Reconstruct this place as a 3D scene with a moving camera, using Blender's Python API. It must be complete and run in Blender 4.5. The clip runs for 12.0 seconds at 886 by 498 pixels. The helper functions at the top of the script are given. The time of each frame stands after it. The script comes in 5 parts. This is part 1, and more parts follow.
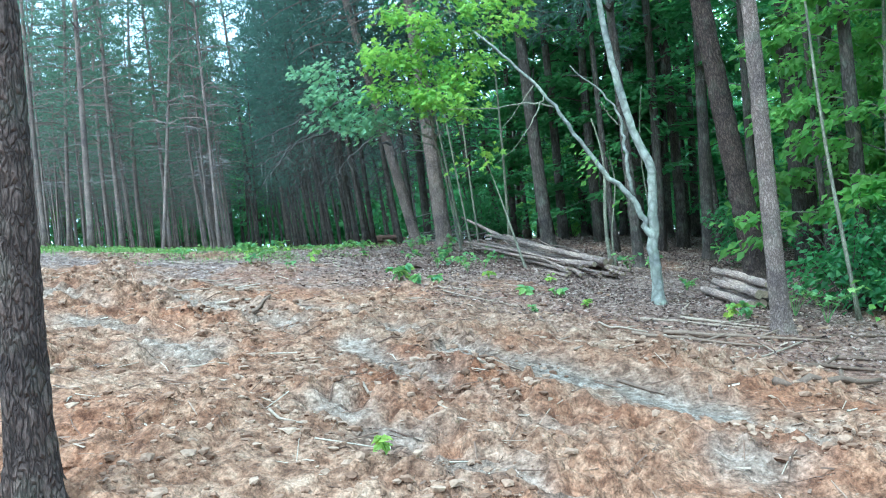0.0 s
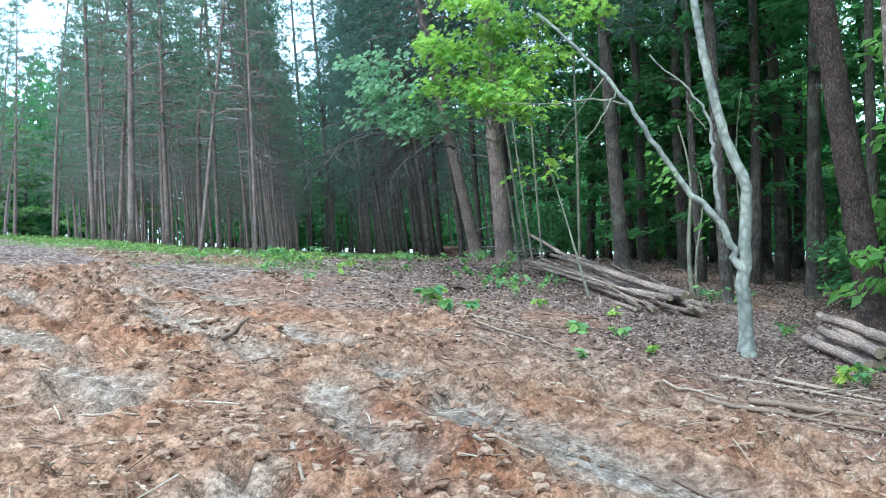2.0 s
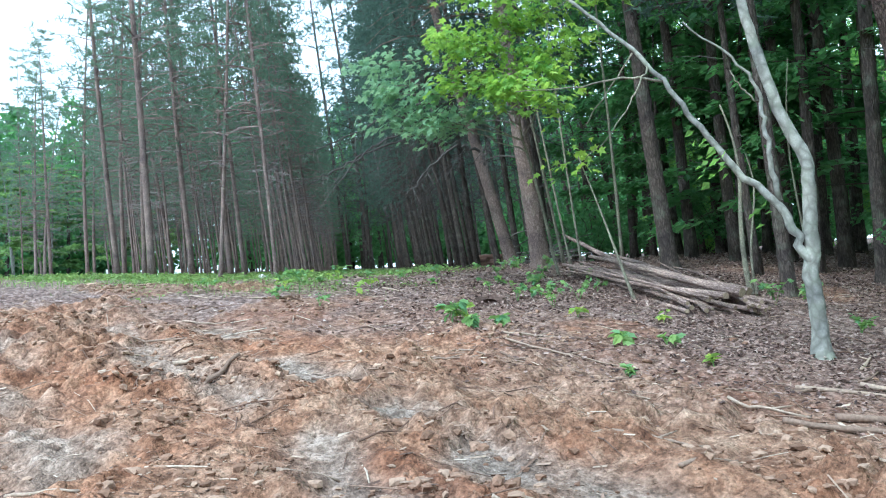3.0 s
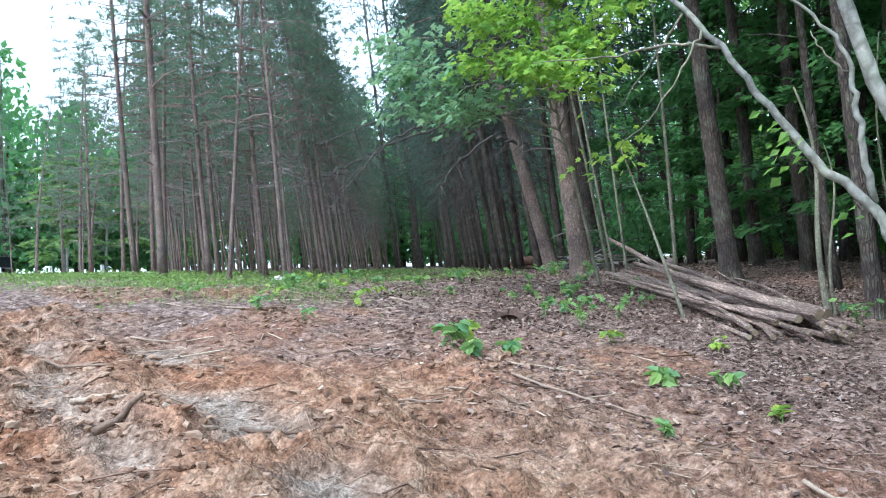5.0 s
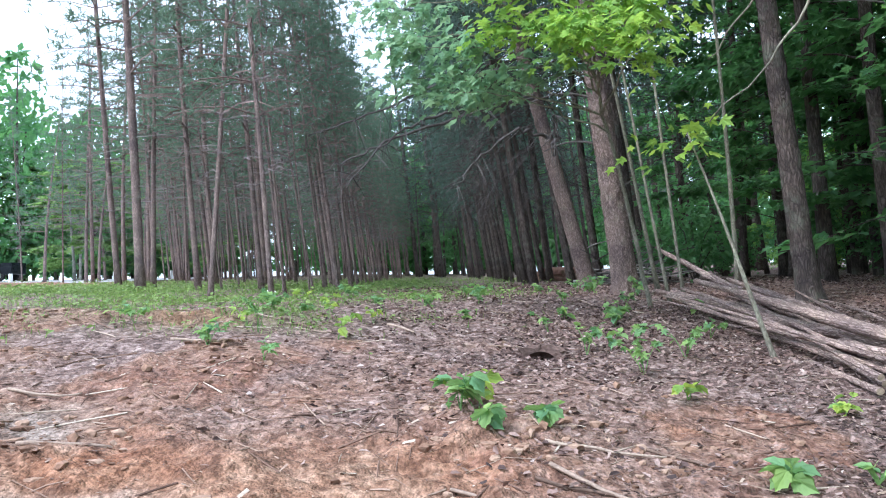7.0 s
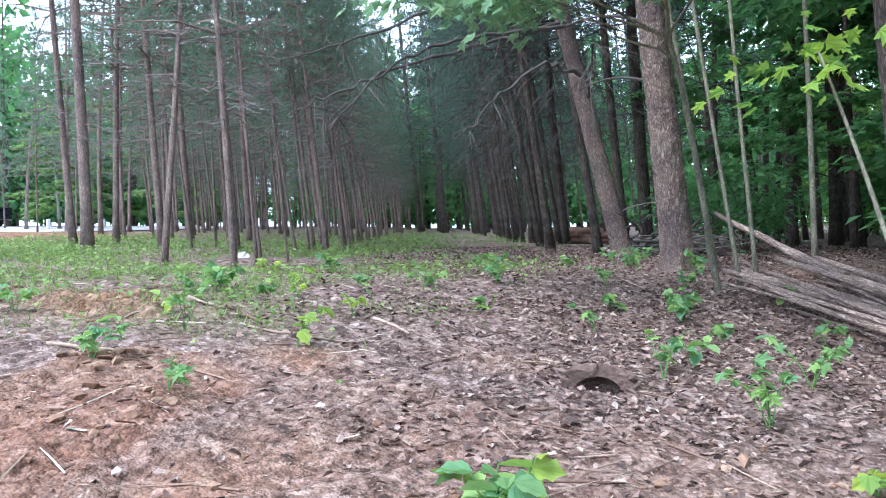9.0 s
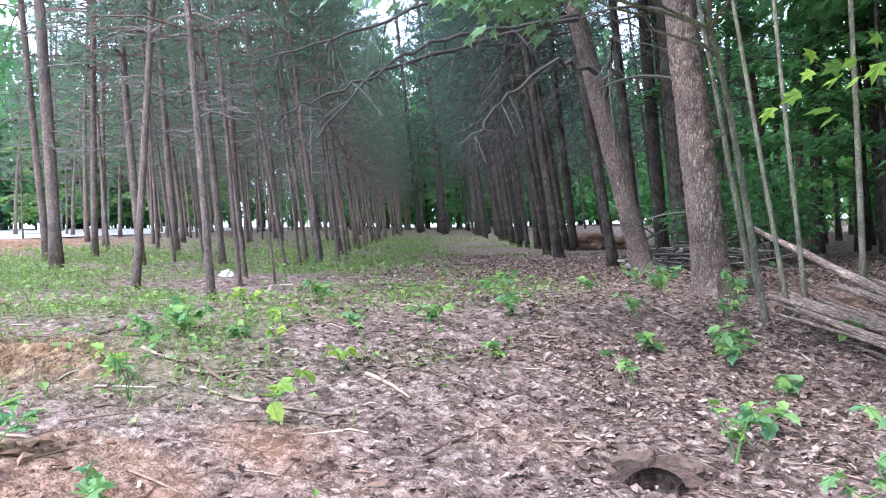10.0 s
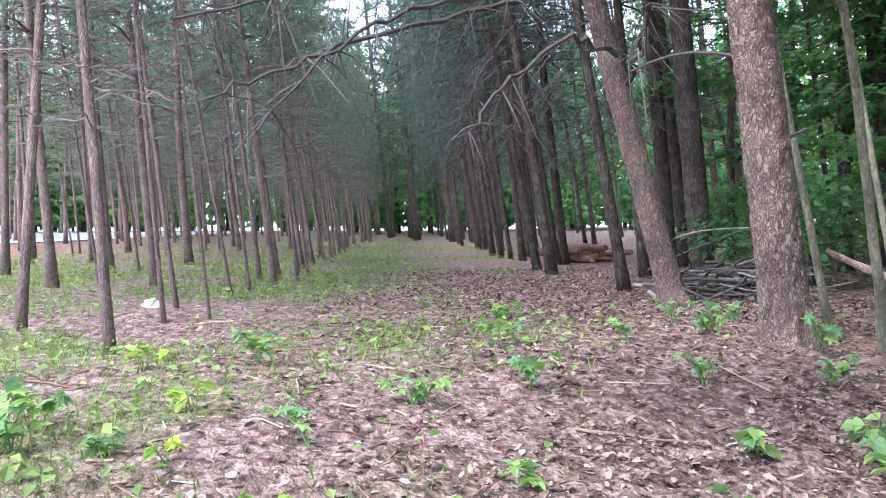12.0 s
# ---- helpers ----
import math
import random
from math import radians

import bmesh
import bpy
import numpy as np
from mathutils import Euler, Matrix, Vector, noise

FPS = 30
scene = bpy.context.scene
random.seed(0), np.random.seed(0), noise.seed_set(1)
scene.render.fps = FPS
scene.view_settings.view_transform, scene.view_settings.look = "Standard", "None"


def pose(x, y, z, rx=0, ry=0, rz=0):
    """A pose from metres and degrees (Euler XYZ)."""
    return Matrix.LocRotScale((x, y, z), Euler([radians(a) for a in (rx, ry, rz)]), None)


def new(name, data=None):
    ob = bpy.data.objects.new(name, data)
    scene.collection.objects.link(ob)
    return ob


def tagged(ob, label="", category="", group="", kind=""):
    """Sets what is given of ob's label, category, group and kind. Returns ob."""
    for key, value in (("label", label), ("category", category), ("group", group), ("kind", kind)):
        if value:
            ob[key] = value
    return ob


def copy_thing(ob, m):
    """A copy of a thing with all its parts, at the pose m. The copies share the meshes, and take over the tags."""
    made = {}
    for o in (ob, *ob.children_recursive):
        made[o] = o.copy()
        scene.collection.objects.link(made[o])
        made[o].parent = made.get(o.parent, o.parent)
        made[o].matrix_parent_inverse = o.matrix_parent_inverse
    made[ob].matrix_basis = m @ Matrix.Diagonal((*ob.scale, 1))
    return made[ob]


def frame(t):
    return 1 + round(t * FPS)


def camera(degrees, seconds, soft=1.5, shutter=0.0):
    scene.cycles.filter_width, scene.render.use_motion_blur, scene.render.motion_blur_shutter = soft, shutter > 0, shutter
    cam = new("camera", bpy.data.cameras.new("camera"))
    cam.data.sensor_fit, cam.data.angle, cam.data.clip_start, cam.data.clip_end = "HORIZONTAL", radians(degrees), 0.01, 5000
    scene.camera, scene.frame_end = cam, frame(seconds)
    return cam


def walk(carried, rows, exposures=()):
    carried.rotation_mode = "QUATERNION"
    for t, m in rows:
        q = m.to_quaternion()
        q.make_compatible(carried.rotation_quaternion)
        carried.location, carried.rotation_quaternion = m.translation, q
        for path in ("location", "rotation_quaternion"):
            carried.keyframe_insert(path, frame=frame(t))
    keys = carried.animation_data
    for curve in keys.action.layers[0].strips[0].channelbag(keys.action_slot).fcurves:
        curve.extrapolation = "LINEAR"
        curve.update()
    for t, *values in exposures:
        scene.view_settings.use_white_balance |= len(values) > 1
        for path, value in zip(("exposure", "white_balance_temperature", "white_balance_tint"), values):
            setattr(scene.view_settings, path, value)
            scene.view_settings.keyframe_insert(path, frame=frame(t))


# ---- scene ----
cam = camera(58.1, 12.0, soft=1.1)
METRES, EYE, TILT, LEAN, TURN = 12.8, 1.5, 5.7, 6.4, 11.7
ROWS = [
    (0.0, 0.0, 0.0, 0.0, 0.36, -5.88, -3.47),
    (0.5, 0.0112, 0.0388, -0.0001, 2.96, -7.1, -3.69),
    (1.0, 0.0266, 0.0732, 0.0007, 7.31, -6.94, -3.79),
    (1.5, 0.0397, 0.1114, 0.0003, 9.48, -7.83, -4.46),
    (2.0, 0.045, 0.1545, -0.0023, 7.0, -5.7, -6.14),
    (2.5, 0.0488, 0.1965, -0.0063, 8.05, -5.14, -3.29),
    (4.5, 0.0706, 0.3459, -0.0093, 12.97, -5.82, -2.27),
    (5.0, 0.0737, 0.3742, -0.0115, 13.97, -5.49, -2.37),
    (5.5, 0.0766, 0.4136, -0.017, 16.23, -5.44, -1.55),
    (6.0, 0.0646, 0.4548, -0.0225, 17.94, -4.63, -2.46),
    (6.5, 0.0539, 0.4983, -0.0252, 16.78, -4.55, -2.34),
    (7.0, 0.0412, 0.5457, -0.0223, 15.76, -5.07, -2.47),
    (9.0, -0.0124, 0.7221, -0.031, 16.08, -8.52, -3.68),
    (9.5, -0.0243, 0.7623, -0.0253, 16.53, -8.85, -3.39),
    (10.0, -0.0395, 0.8023, -0.0236, 15.97, -8.72, -3.21),
    (10.5, -0.0492, 0.8463, -0.0242, 16.38, -6.84, -3.41),
    (11.0, -0.0682, 0.8843, -0.0278, 15.82, -7.35, -3.59),
    (11.5, -0.0827, 0.9215, -0.0293, 12.59, -7.96, -3.74),
    (12.0, -0.0944, 0.9608, -0.0311, 13.82, -8.43, -3.63),
]
walk(cam, [(t, pose(0, 0, EYE, TILT, LEAN, TURN) @ pose(METRES * x, METRES * y, METRES * z, 90 + pitch, roll, yaw)) for t, x, y, z, yaw, pitch, roll in ROWS],
     exposures=[(0.0, 1.27, 4800, -13), (2.5, 1.1, 5300, -2), (5.0, 1.06, 5550, 6), (7.0, 1.12, 5650, 13), (9.0, 1.3, 5500, 12), (12.0, 1.72, 5850, 23)])

# ---- world, sun, exposure ----
world = bpy.data.worlds.new("sky")
scene.world = world
world.use_nodes = True
wn, wl = world.node_tree.nodes, world.node_tree.links
sky = wn.new("ShaderNodeTexSky")
sky.sky_type = "NISHITA"
sky.sun_disc = False
sky.sun_elevation, sky.sun_rotation = radians(52), radians(200)
sky.dust_density = 4.0
cloud_noise = wn.new("ShaderNodeTexNoise")
cloud_noise.inputs["Scale"].default_value = 1.6
cloud_noise.inputs["Detail"].default_value = 5
cloud_ramp = wn.new("ShaderNodeMapRange")
cloud_ramp.inputs["From Min"].default_value, cloud_ramp.inputs["From Max"].default_value = 0.3, 0.65
cloud_ramp.inputs["To Min"].default_value, cloud_ramp.inputs["To Max"].default_value = 0.55, 0.95
cloud_mix = wn.new("ShaderNodeMix")
cloud_mix.data_type = "RGBA"
cloud_mix.inputs["B"].default_value = (10.6, 12.2, 13.6, 1)
wl.new(cloud_noise.outputs["Fac"], cloud_ramp.inputs["Value"])
wl.new(cloud_ramp.outputs["Result"], cloud_mix.inputs["Factor"])
wl.new(sky.outputs["Color"], cloud_mix.inputs["A"])
wl.new(cloud_mix.outputs["Result"], wn["Background"].inputs["Color"])
wn["Background"].inputs["Strength"].default_value = 0.12

sun = new("sun", bpy.data.lights.new("sun", "SUN"))
sun.data.energy, sun.data.angle, sun.data.color = 1.8, radians(25), (1.0, 0.97, 0.92)
sun.rotation_euler = Vector((0.35, 0.55, -1.0)).to_track_quat("-Z", "Y").to_euler()


# ---- materials ----
def ramp_node(nodes, stops):
    r = nodes.new("ShaderNodeValToRGB")
    while len(r.color_ramp.elements) < len(stops):
        r.color_ramp.elements.new(0.5)
    for e, (p, c) in zip(r.color_ramp.elements, stops):
        e.position, e.color = p, (*c, 1)
    return r


def base_material(name, rough=0.9):
    m = bpy.data.materials.new(name)
    m.use_nodes = True
    b = m.node_tree.nodes["Principled BSDF"]
    b.inputs["Roughness"].default_value = rough
    b.inputs["Specular IOR Level"].default_value = 0.25
    return m, m.node_tree.nodes, m.node_tree.links, b


def mixed(nodes, links, fac, a, b, mode="MIX"):
    n = nodes.new("ShaderNodeMix")
    n.data_type, n.blend_type = "RGBA", mode
    for sock, v in (("Factor", fac), ("A", a), ("B", b)):
        if hasattr(v, "is_output"):
            links.new(v, n.inputs[sock])
        else:
            n.inputs[sock].default_value = v if sock == "Factor" else (*v, 1)
    return n.outputs["Result"]


def noise_tex(nodes, links, scale, detail=6, vec=None, rough=0.55):
    n = nodes.new("ShaderNodeTexNoise")
    n.inputs["Scale"].default_value, n.inputs["Detail"].default_value = scale, detail
    n.inputs["Roughness"].default_value = rough
    if vec:
        links.new(vec, n.inputs["Vector"])
    return n.outputs["Fac"]


def add_bump(nodes, links, bsdf, height, strength, distance):
    b = nodes.new("ShaderNodeBump")
    b.inputs["Strength"].default_value, b.inputs["Distance"].default_value = strength, distance
    links.new(height, b.inputs["Height"])
    links.new(b.outputs["Normal"], bsdf.inputs["Normal"])


def bark_material(name, dark, mid, light, scale=16.0, stretch=0.28, depth=0.02, moss=0.0, along_x=False):
    """Plated bark: stretched cells with dark cracks, lighter scales and blotches of lichen."""
    m, nd, ln, b = base_material(name, 0.92)
    co = nd.new("ShaderNodeTexCoord")
    mp = nd.new("ShaderNodeMapping")
    mp.inputs["Scale"].default_value = (stretch, 1, 1) if along_x else (1, 1, stretch)
    ln.new(co.outputs["Object"], mp.inputs["Vector"])
    warp = nd.new("ShaderNodeTexNoise")
    warp.inputs["Scale"].default_value = scale * 0.6
    ln.new(mp.outputs["Vector"], warp.inputs["Vector"])
    vm = nd.new("ShaderNodeMix")
    vm.data_type = "VECTOR"
    vm.inputs["Factor"].default_value = 0.09
    ln.new(mp.outputs["Vector"], vm.inputs["A"])
    ln.new(warp.outputs["Color"], vm.inputs["B"])
    vo = nd.new("ShaderNodeTexVoronoi")
    vo.feature = "DISTANCE_TO_EDGE"
    vo.inputs["Scale"].default_value = scale
    ln.new(vm.outputs["Result"], vo.inputs["Vector"])
    edge = nd.new("ShaderNodeMapRange")
    edge.inputs["From Max"].default_value = 0.25
    edge.inputs["From Min"].default_value = -0.08
    ln.new(vo.outputs["Distance"], edge.inputs["Value"])
    fine = noise_tex(nd, ln, scale * 5, 5, mp.outputs["Vector"])
    blot = noise_tex(nd, ln, 2.2, 4, co.outputs["Object"])
    tone = ramp_node(nd, [(0.3, mid), (0.72, light)])
    ln.new(fine, tone.inputs["Fac"])
    col = mixed(nd, ln, edge.outputs["Result"], dark, tone.outputs["Color"])
    br = ramp_node(nd, [(0.35, (0.62, 0.6, 0.62)), (0.65, (1.18, 1.12, 1.06))])
    ln.new(blot, br.inputs["Fac"])
    col = mixed(nd, ln, 1.0, col, br.outputs["Color"], "MULTIPLY")
    if moss:
        mr = nd.new("ShaderNodeMapRange")
        mr.inputs["From Min"].default_value, mr.inputs["From Max"].default_value = 0.52, 0.7
        mr.inputs["To Max"].default_value = moss
        ln.new(noise_tex(nd, ln, 4.5, 5, co.outputs["Object"]), mr.inputs["Value"])
        col = mixed(nd, ln, mr.outputs["Result"], col, (0.22, 0.26, 0.19))
    ln.new(col, b.inputs["Base Color"])
    hm = nd.new("ShaderNodeMath")
    hm.operation = "MULTIPLY_ADD"
    hm.inputs[1].default_value = 0.4
    ln.new(fine, hm.inputs[0])
    ln.new(edge.outputs["Result"], hm.inputs[2])
    add_bump(nd, ln, b, hm.outputs["Value"], 0.9, depth)
    return m


def foliage_material(name, dark, light, through_col, gloss=0.45, amount=0.45, per_object=False):
    """Leaves and needles: each leaf its own tone, lit from both sides."""
    m, nd, ln, b = base_material(name, gloss)
    geo = nd.new("ShaderNodeNewGeometry")
    rp = ramp_node(nd, [(0.0, dark), (0.55, tuple((a + c) / 2 for a, c in zip(dark, light))), (1.0, light)])
    own = nd.new("ShaderNodeObjectInfo").outputs["Random"] if per_object else geo.outputs["Random Per Island"]
    ln.new(own, rp.inputs["Fac"])
    co = nd.new("ShaderNodeTexCoord")
    patch = noise_tex(nd, ln, 0.9, 3, co.outputs["Object"])
    br = ramp_node(nd, [(0.3, (0.7, 0.72, 0.7)), (0.7, (1.2, 1.18, 1.1))])
    ln.new(patch, br.inputs["Fac"])
    col = mixed(nd, ln, 1.0, rp.outputs["Color"], br.outputs["Color"], "MULTIPLY")
    ln.new(col, b.inputs["Base Color"])
    tr = nd.new("ShaderNodeBsdfTranslucent")
    tc = mixed(nd, ln, 0.6, col, through_col)
    ln.new(tc, tr.inputs["Color"])
    mx = nd.new("ShaderNodeMixShader")
    mx.inputs["Fac"].default_value = amount
    ln.new(b.outputs["BSDF"], mx.inputs[1])
    ln.new(tr.outputs["BSDF"], mx.inputs[2])
    ln.new(mx.outputs["Shader"], nd["Material Output"].inputs["Surface"])
    return m


def varied_material(name, stops, rough=0.9, grain=30.0, island=True, bump=0.004):
    """Loose litter, clods and sticks: a tone per piece, with fine grain."""
    m, nd, ln, b = base_material(name, rough)
    rp = ramp_node(nd, stops)
    if island:
        src = nd.new("ShaderNodeNewGeometry").outputs["Random Per Island"]
    else:
        src = nd.new("ShaderNodeObjectInfo").outputs["Random"]
    ln.new(src, rp.inputs["Fac"])
    co = nd.new("ShaderNodeTexCoord")
    fine = noise_tex(nd, ln, grain, 5, co.outputs["Object"])
    br = ramp_node(nd, [(0.25, (0.62, 0.62, 0.62)), (0.75, (1.25, 1.25, 1.25))])
    ln.new(fine, br.inputs["Fac"])
    ln.new(mixed(nd, ln, 1.0, rp.outputs["Color"], br.outputs["Color"], "MULTIPLY"), b.inputs["Base Color"])
    if bump:
        add_bump(nd, ln, b, fine, 0.7, bump)
    return m


def plain_material(name, colour, rough=0.6, metal=0.0, grain=12.0, spread=0.15):
    m, nd, ln, b = base_material(name, rough)
    b.inputs["Metallic"].default_value = metal
    co = nd.new("ShaderNodeTexCoord")
    br = ramp_node(nd, [(0.3, (1 - spread,) * 3), (0.7, (1 + spread,) * 3)])
    ln.new(noise_tex(nd, ln, grain, 4, co.outputs["Object"]), br.inputs["Fac"])
    ln.new(mixed(nd, ln, 1.0, colour, br.outputs["Color"], "MULTIPLY"), b.inputs["Base Color"])
    return m


def ground_material():
    m, nd, ln, b = base_material("woodland_ground", 0.96)
    co = nd.new("ShaderNodeTexCoord")
    pos = co.outputs["Object"]

    def attr(n):
        a = nd.new("ShaderNodeAttribute")
        a.attribute_name = n
        return a.outputs["Fac"]

    big, med, fine = noise_tex(nd, ln, 0.7, 6, pos), noise_tex(nd, ln, 6, 5, pos, 0.62), noise_tex(nd, ln, 38, 3, pos, 0.6)
    clay = ramp_node(nd, [(0.28, (0.105, 0.050, 0.029)), (0.48, (0.255, 0.140, 0.087)), (0.72, (0.405, 0.262, 0.178))])
    ln.new(med, clay.inputs["Fac"])
    clay2 = ramp_node(nd, [(0.36, (0.86, 0.66, 0.55)), (0.5, (1.0, 0.95, 0.92)), (0.64, (1.06, 1.12, 1.16))])
    ln.new(big, clay2.inputs["Fac"])
    clay_col = mixed(nd, ln, 1.0, clay.outputs["Color"], clay2.outputs["Color"], "MULTIPLY")
    pale = ramp_node(nd, [(0.25, (0.11, 0.085, 0.068)), (0.5, (0.25, 0.205, 0.172)), (0.75, (0.40, 0.345, 0.30))])
    ln.new(med, pale.inputs["Fac"])
    litter = ramp_node(nd, [(0.22, (0.06, 0.040, 0.035)), (0.48, (0.185, 0.124, 0.106)), (0.75, (0.35, 0.265, 0.235))])
    lv = nd.new("ShaderNodeTexVoronoi")
    lv.inputs["Scale"].default_value = 22
    ln.new(pos, lv.inputs["Vector"])
    lmix = nd.new("ShaderNodeMath")
    lmix.operation = "MULTIPLY_ADD"
    lmix.inputs[1].default_value = 0.5
    ln.new(lv.outputs["Color"], lmix.inputs[0])
    half = nd.new("ShaderNodeMath")
    half.operation = "MULTIPLY"
    half.inputs[1].default_value = 0.5
    ln.new(med, half.inputs[0])
    ln.new(half.outputs["Value"], lmix.inputs[2])
    ln.new(lmix.outputs["Value"], litter.inputs["Fac"])
    green = ramp_node(nd, [(0.3, (0.09, 0.095, 0.045)), (0.7, (0.22, 0.225, 0.11))])
    ln.new(med, green.inputs["Fac"])
    col = mixed(nd, ln, attr("clay"), litter.outputs["Color"], clay_col)
    col = mixed(nd, ln, attr("pale"), col, pale.outputs["Color"])
    gf = nd.new("ShaderNodeMath")
    gf.operation = "MULTIPLY"
    gf.inputs[1].default_value = 0.75
    ln.new(attr("grass"), gf.inputs[0])
    col = mixed(nd, ln, gf.outputs["Value"], col, green.outputs["Color"])
    gr = ramp_node(nd, [(0.32, (0.58, 0.56, 0.55)), (0.5, (0.96, 0.96, 0.96)), (0.68, (1.32, 1.32, 1.32))])
    ln.new(fine, gr.inputs["Fac"])
    mottle = ramp_node(nd, [(0.38, (0.62, 0.58, 0.56)), (0.5, (1.0, 1.0, 1.0)), (0.62, (1.2, 1.22, 1.24))])
    ln.new(noise_tex(nd, ln, 13, 6, pos, 0.6), mottle.inputs["Fac"])
    col = mixed(nd, ln, 1.0, col, mottle.outputs["Color"], "MULTIPLY")
    col = mixed(nd, ln, 1.0, col, gr.outputs["Color"], "MULTIPLY")
    # crumbs of two sizes with soft sunk joints
    crumbs = []
    for size in (24, 70):
        cv = nd.new("ShaderNodeTexVoronoi")
        cv.inputs["Scale"].default_value = size
        cv.inputs["Randomness"].default_value = 1.0
        ln.new(pos, cv.inputs["Vector"])
        crumbs.append(cv)
    fleck = ramp_node(nd, [(0.0, (0.62, 0.60, 0.60)), (0.35, (0.9, 0.9, 0.9)), (0.8, (1.06, 1.05, 1.04)), (0.93, (1.1, 1.1, 1.1)), (1.0, (1.7, 1.68, 1.62))])
    ln.new(crumbs[1].outputs["Color"], fleck.inputs["Fac"])
    col = mixed(nd, ln, 0.6, col, fleck.outputs["Color"], "MULTIPLY")
    ln.new(col, b.inputs["Base Color"])
    total = noise_tex(nd, ln, 9, 3, pos, 0.5)
    for cv, amount in zip(crumbs, (-0.55, -0.3)):
        hs = nd.new("ShaderNodeMath")
        hs.operation = "MULTIPLY_ADD"
        hs.inputs[1].default_value = amount
        ln.new(cv.outputs["Distance"], hs.inputs[0])
        ln.new(total, hs.inputs[2])
        total = hs.outputs["Value"]
    add_bump(nd, ln, b, total, 0.9, 0.035)
    return m


GROUND = ground_material()
BARK_PINE = bark_material("pine_bark", (0.085, 0.06, 0.053), (0.25, 0.185, 0.165), (0.43, 0.345, 0.315), 40, 0.38, 0.02, 0.2)
BARK_ROUGH = bark_material("rough_dark_bark", (0.03, 0.021, 0.02), (0.085, 0.058, 0.052), (0.19, 0.135, 0.12), 30, 0.3, 0.03, 0.12)
BARK_THIN = bark_material("thin_pine_bark", (0.11, 0.08, 0.072), (0.25, 0.187, 0.17), (0.43, 0.35, 0.325), 40, 0.3, 0.01, 0.2)
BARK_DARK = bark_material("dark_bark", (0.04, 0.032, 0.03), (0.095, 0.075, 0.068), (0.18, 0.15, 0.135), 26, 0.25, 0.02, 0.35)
BARK_PALE = bark_material("pale_smooth_bark", (0.15, 0.152, 0.135), (0.27, 0.28, 0.255), (0.40, 0.41, 0.38), 9, 0.8, 0.004, 0.5)
BARK_SAPLING = bark_material("sapling_bark", (0.12, 0.115, 0.085), (0.24, 0.23, 0.175), (0.36, 0.35, 0.28), 30, 0.4, 0.003, 0.5)
DEAD_TWIG = varied_material("dead_twigs", [(0, (0.11, 0.092, 0.088)), (0.6, (0.23, 0.195, 0.19)), (1, (0.38, 0.33, 0.325))], grain=50, bump=0)
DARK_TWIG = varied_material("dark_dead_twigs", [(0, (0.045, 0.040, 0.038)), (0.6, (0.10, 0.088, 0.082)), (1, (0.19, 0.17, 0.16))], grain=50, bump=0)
NEEDLES = foliage_material("pine_needles", (0.080, 0.128, 0.104), (0.165, 0.228, 0.176), (0.22, 0.34, 0.20), 0.5, 0.5)
NEEDLES_DARK = foliage_material("dark_needles", (0.050, 0.090, 0.080), (0.115, 0.168, 0.142), (0.14, 0.23, 0.16), 0.5, 0.45)
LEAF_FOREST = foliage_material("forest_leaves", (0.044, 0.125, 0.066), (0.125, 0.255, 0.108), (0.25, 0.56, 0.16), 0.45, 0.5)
# two lighter, yellower copies of the forest leaves: sunlight put into the colour
LEAF_SUNNY = foliage_material("sunlit_tone_leaves", (0.11, 0.235, 0.075), (0.235, 0.385, 0.10), (0.38, 0.68, 0.14), 0.5, 0.55)
LEAF_FAR_SUNNY = foliage_material("far_sunlit_tone_leaves", (0.10, 0.19, 0.075), (0.21, 0.32, 0.12), (0.34, 0.55, 0.14), 0.5, 0.5)
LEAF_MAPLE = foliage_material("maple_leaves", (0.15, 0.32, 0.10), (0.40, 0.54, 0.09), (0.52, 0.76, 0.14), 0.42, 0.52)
# the maple's leaves again in a cooler tone, shade put into the colour
LEAF_COOL_SHADE = foliage_material("shaded_blue_green_leaves", (0.15, 0.29, 0.20), (0.31, 0.44, 0.25), (0.38, 0.60, 0.32), 0.42, 0.5)
LEAF_WEED = foliage_material("weed_leaves", (0.11, 0.26, 0.14), (0.27, 0.42, 0.12), (0.34, 0.56, 0.14), 0.45, 0.4)
SEEDLING = foliage_material("seedling_leaves", (0.13, 0.28, 0.16), (0.31, 0.45, 0.14), (0.34, 0.56, 0.14), 0.5, 0.4, True)
SEEDLING_LIME = foliage_material("lime_seedling_leaves", (0.17, 0.32, 0.09), (0.42, 0.50, 0.09), (0.46, 0.64, 0.12), 0.5, 0.4, True)
GRASS = foliage_material("grass_blades", (0.10, 0.19, 0.055), (0.30, 0.40, 0.13), (0.26, 0.38, 0.09), 0.5, 0.35)
DRY_LEAF = varied_material("dry_leaves", [(0, (0.04, 0.026, 0.024)), (0.3, (0.13, 0.082, 0.070)), (0.68, (0.27, 0.178, 0.150)), (0.94, (0.37, 0.275, 0.235)), (1, (0.46, 0.38, 0.335))], 0.75, 60, True, 0.002)
CLOD = varied_material("clay_clods", [(0, (0.15, 0.084, 0.055)), (0.5, (0.27, 0.16, 0.108)), (1, (0.42, 0.29, 0.21))], 0.97, 40, True, 0.01)
HOOD = varied_material("burrow_soil", [(0, (0.11, 0.072, 0.06)), (1, (0.15, 0.10, 0.083))], 0.97, 25, False, 0.03)
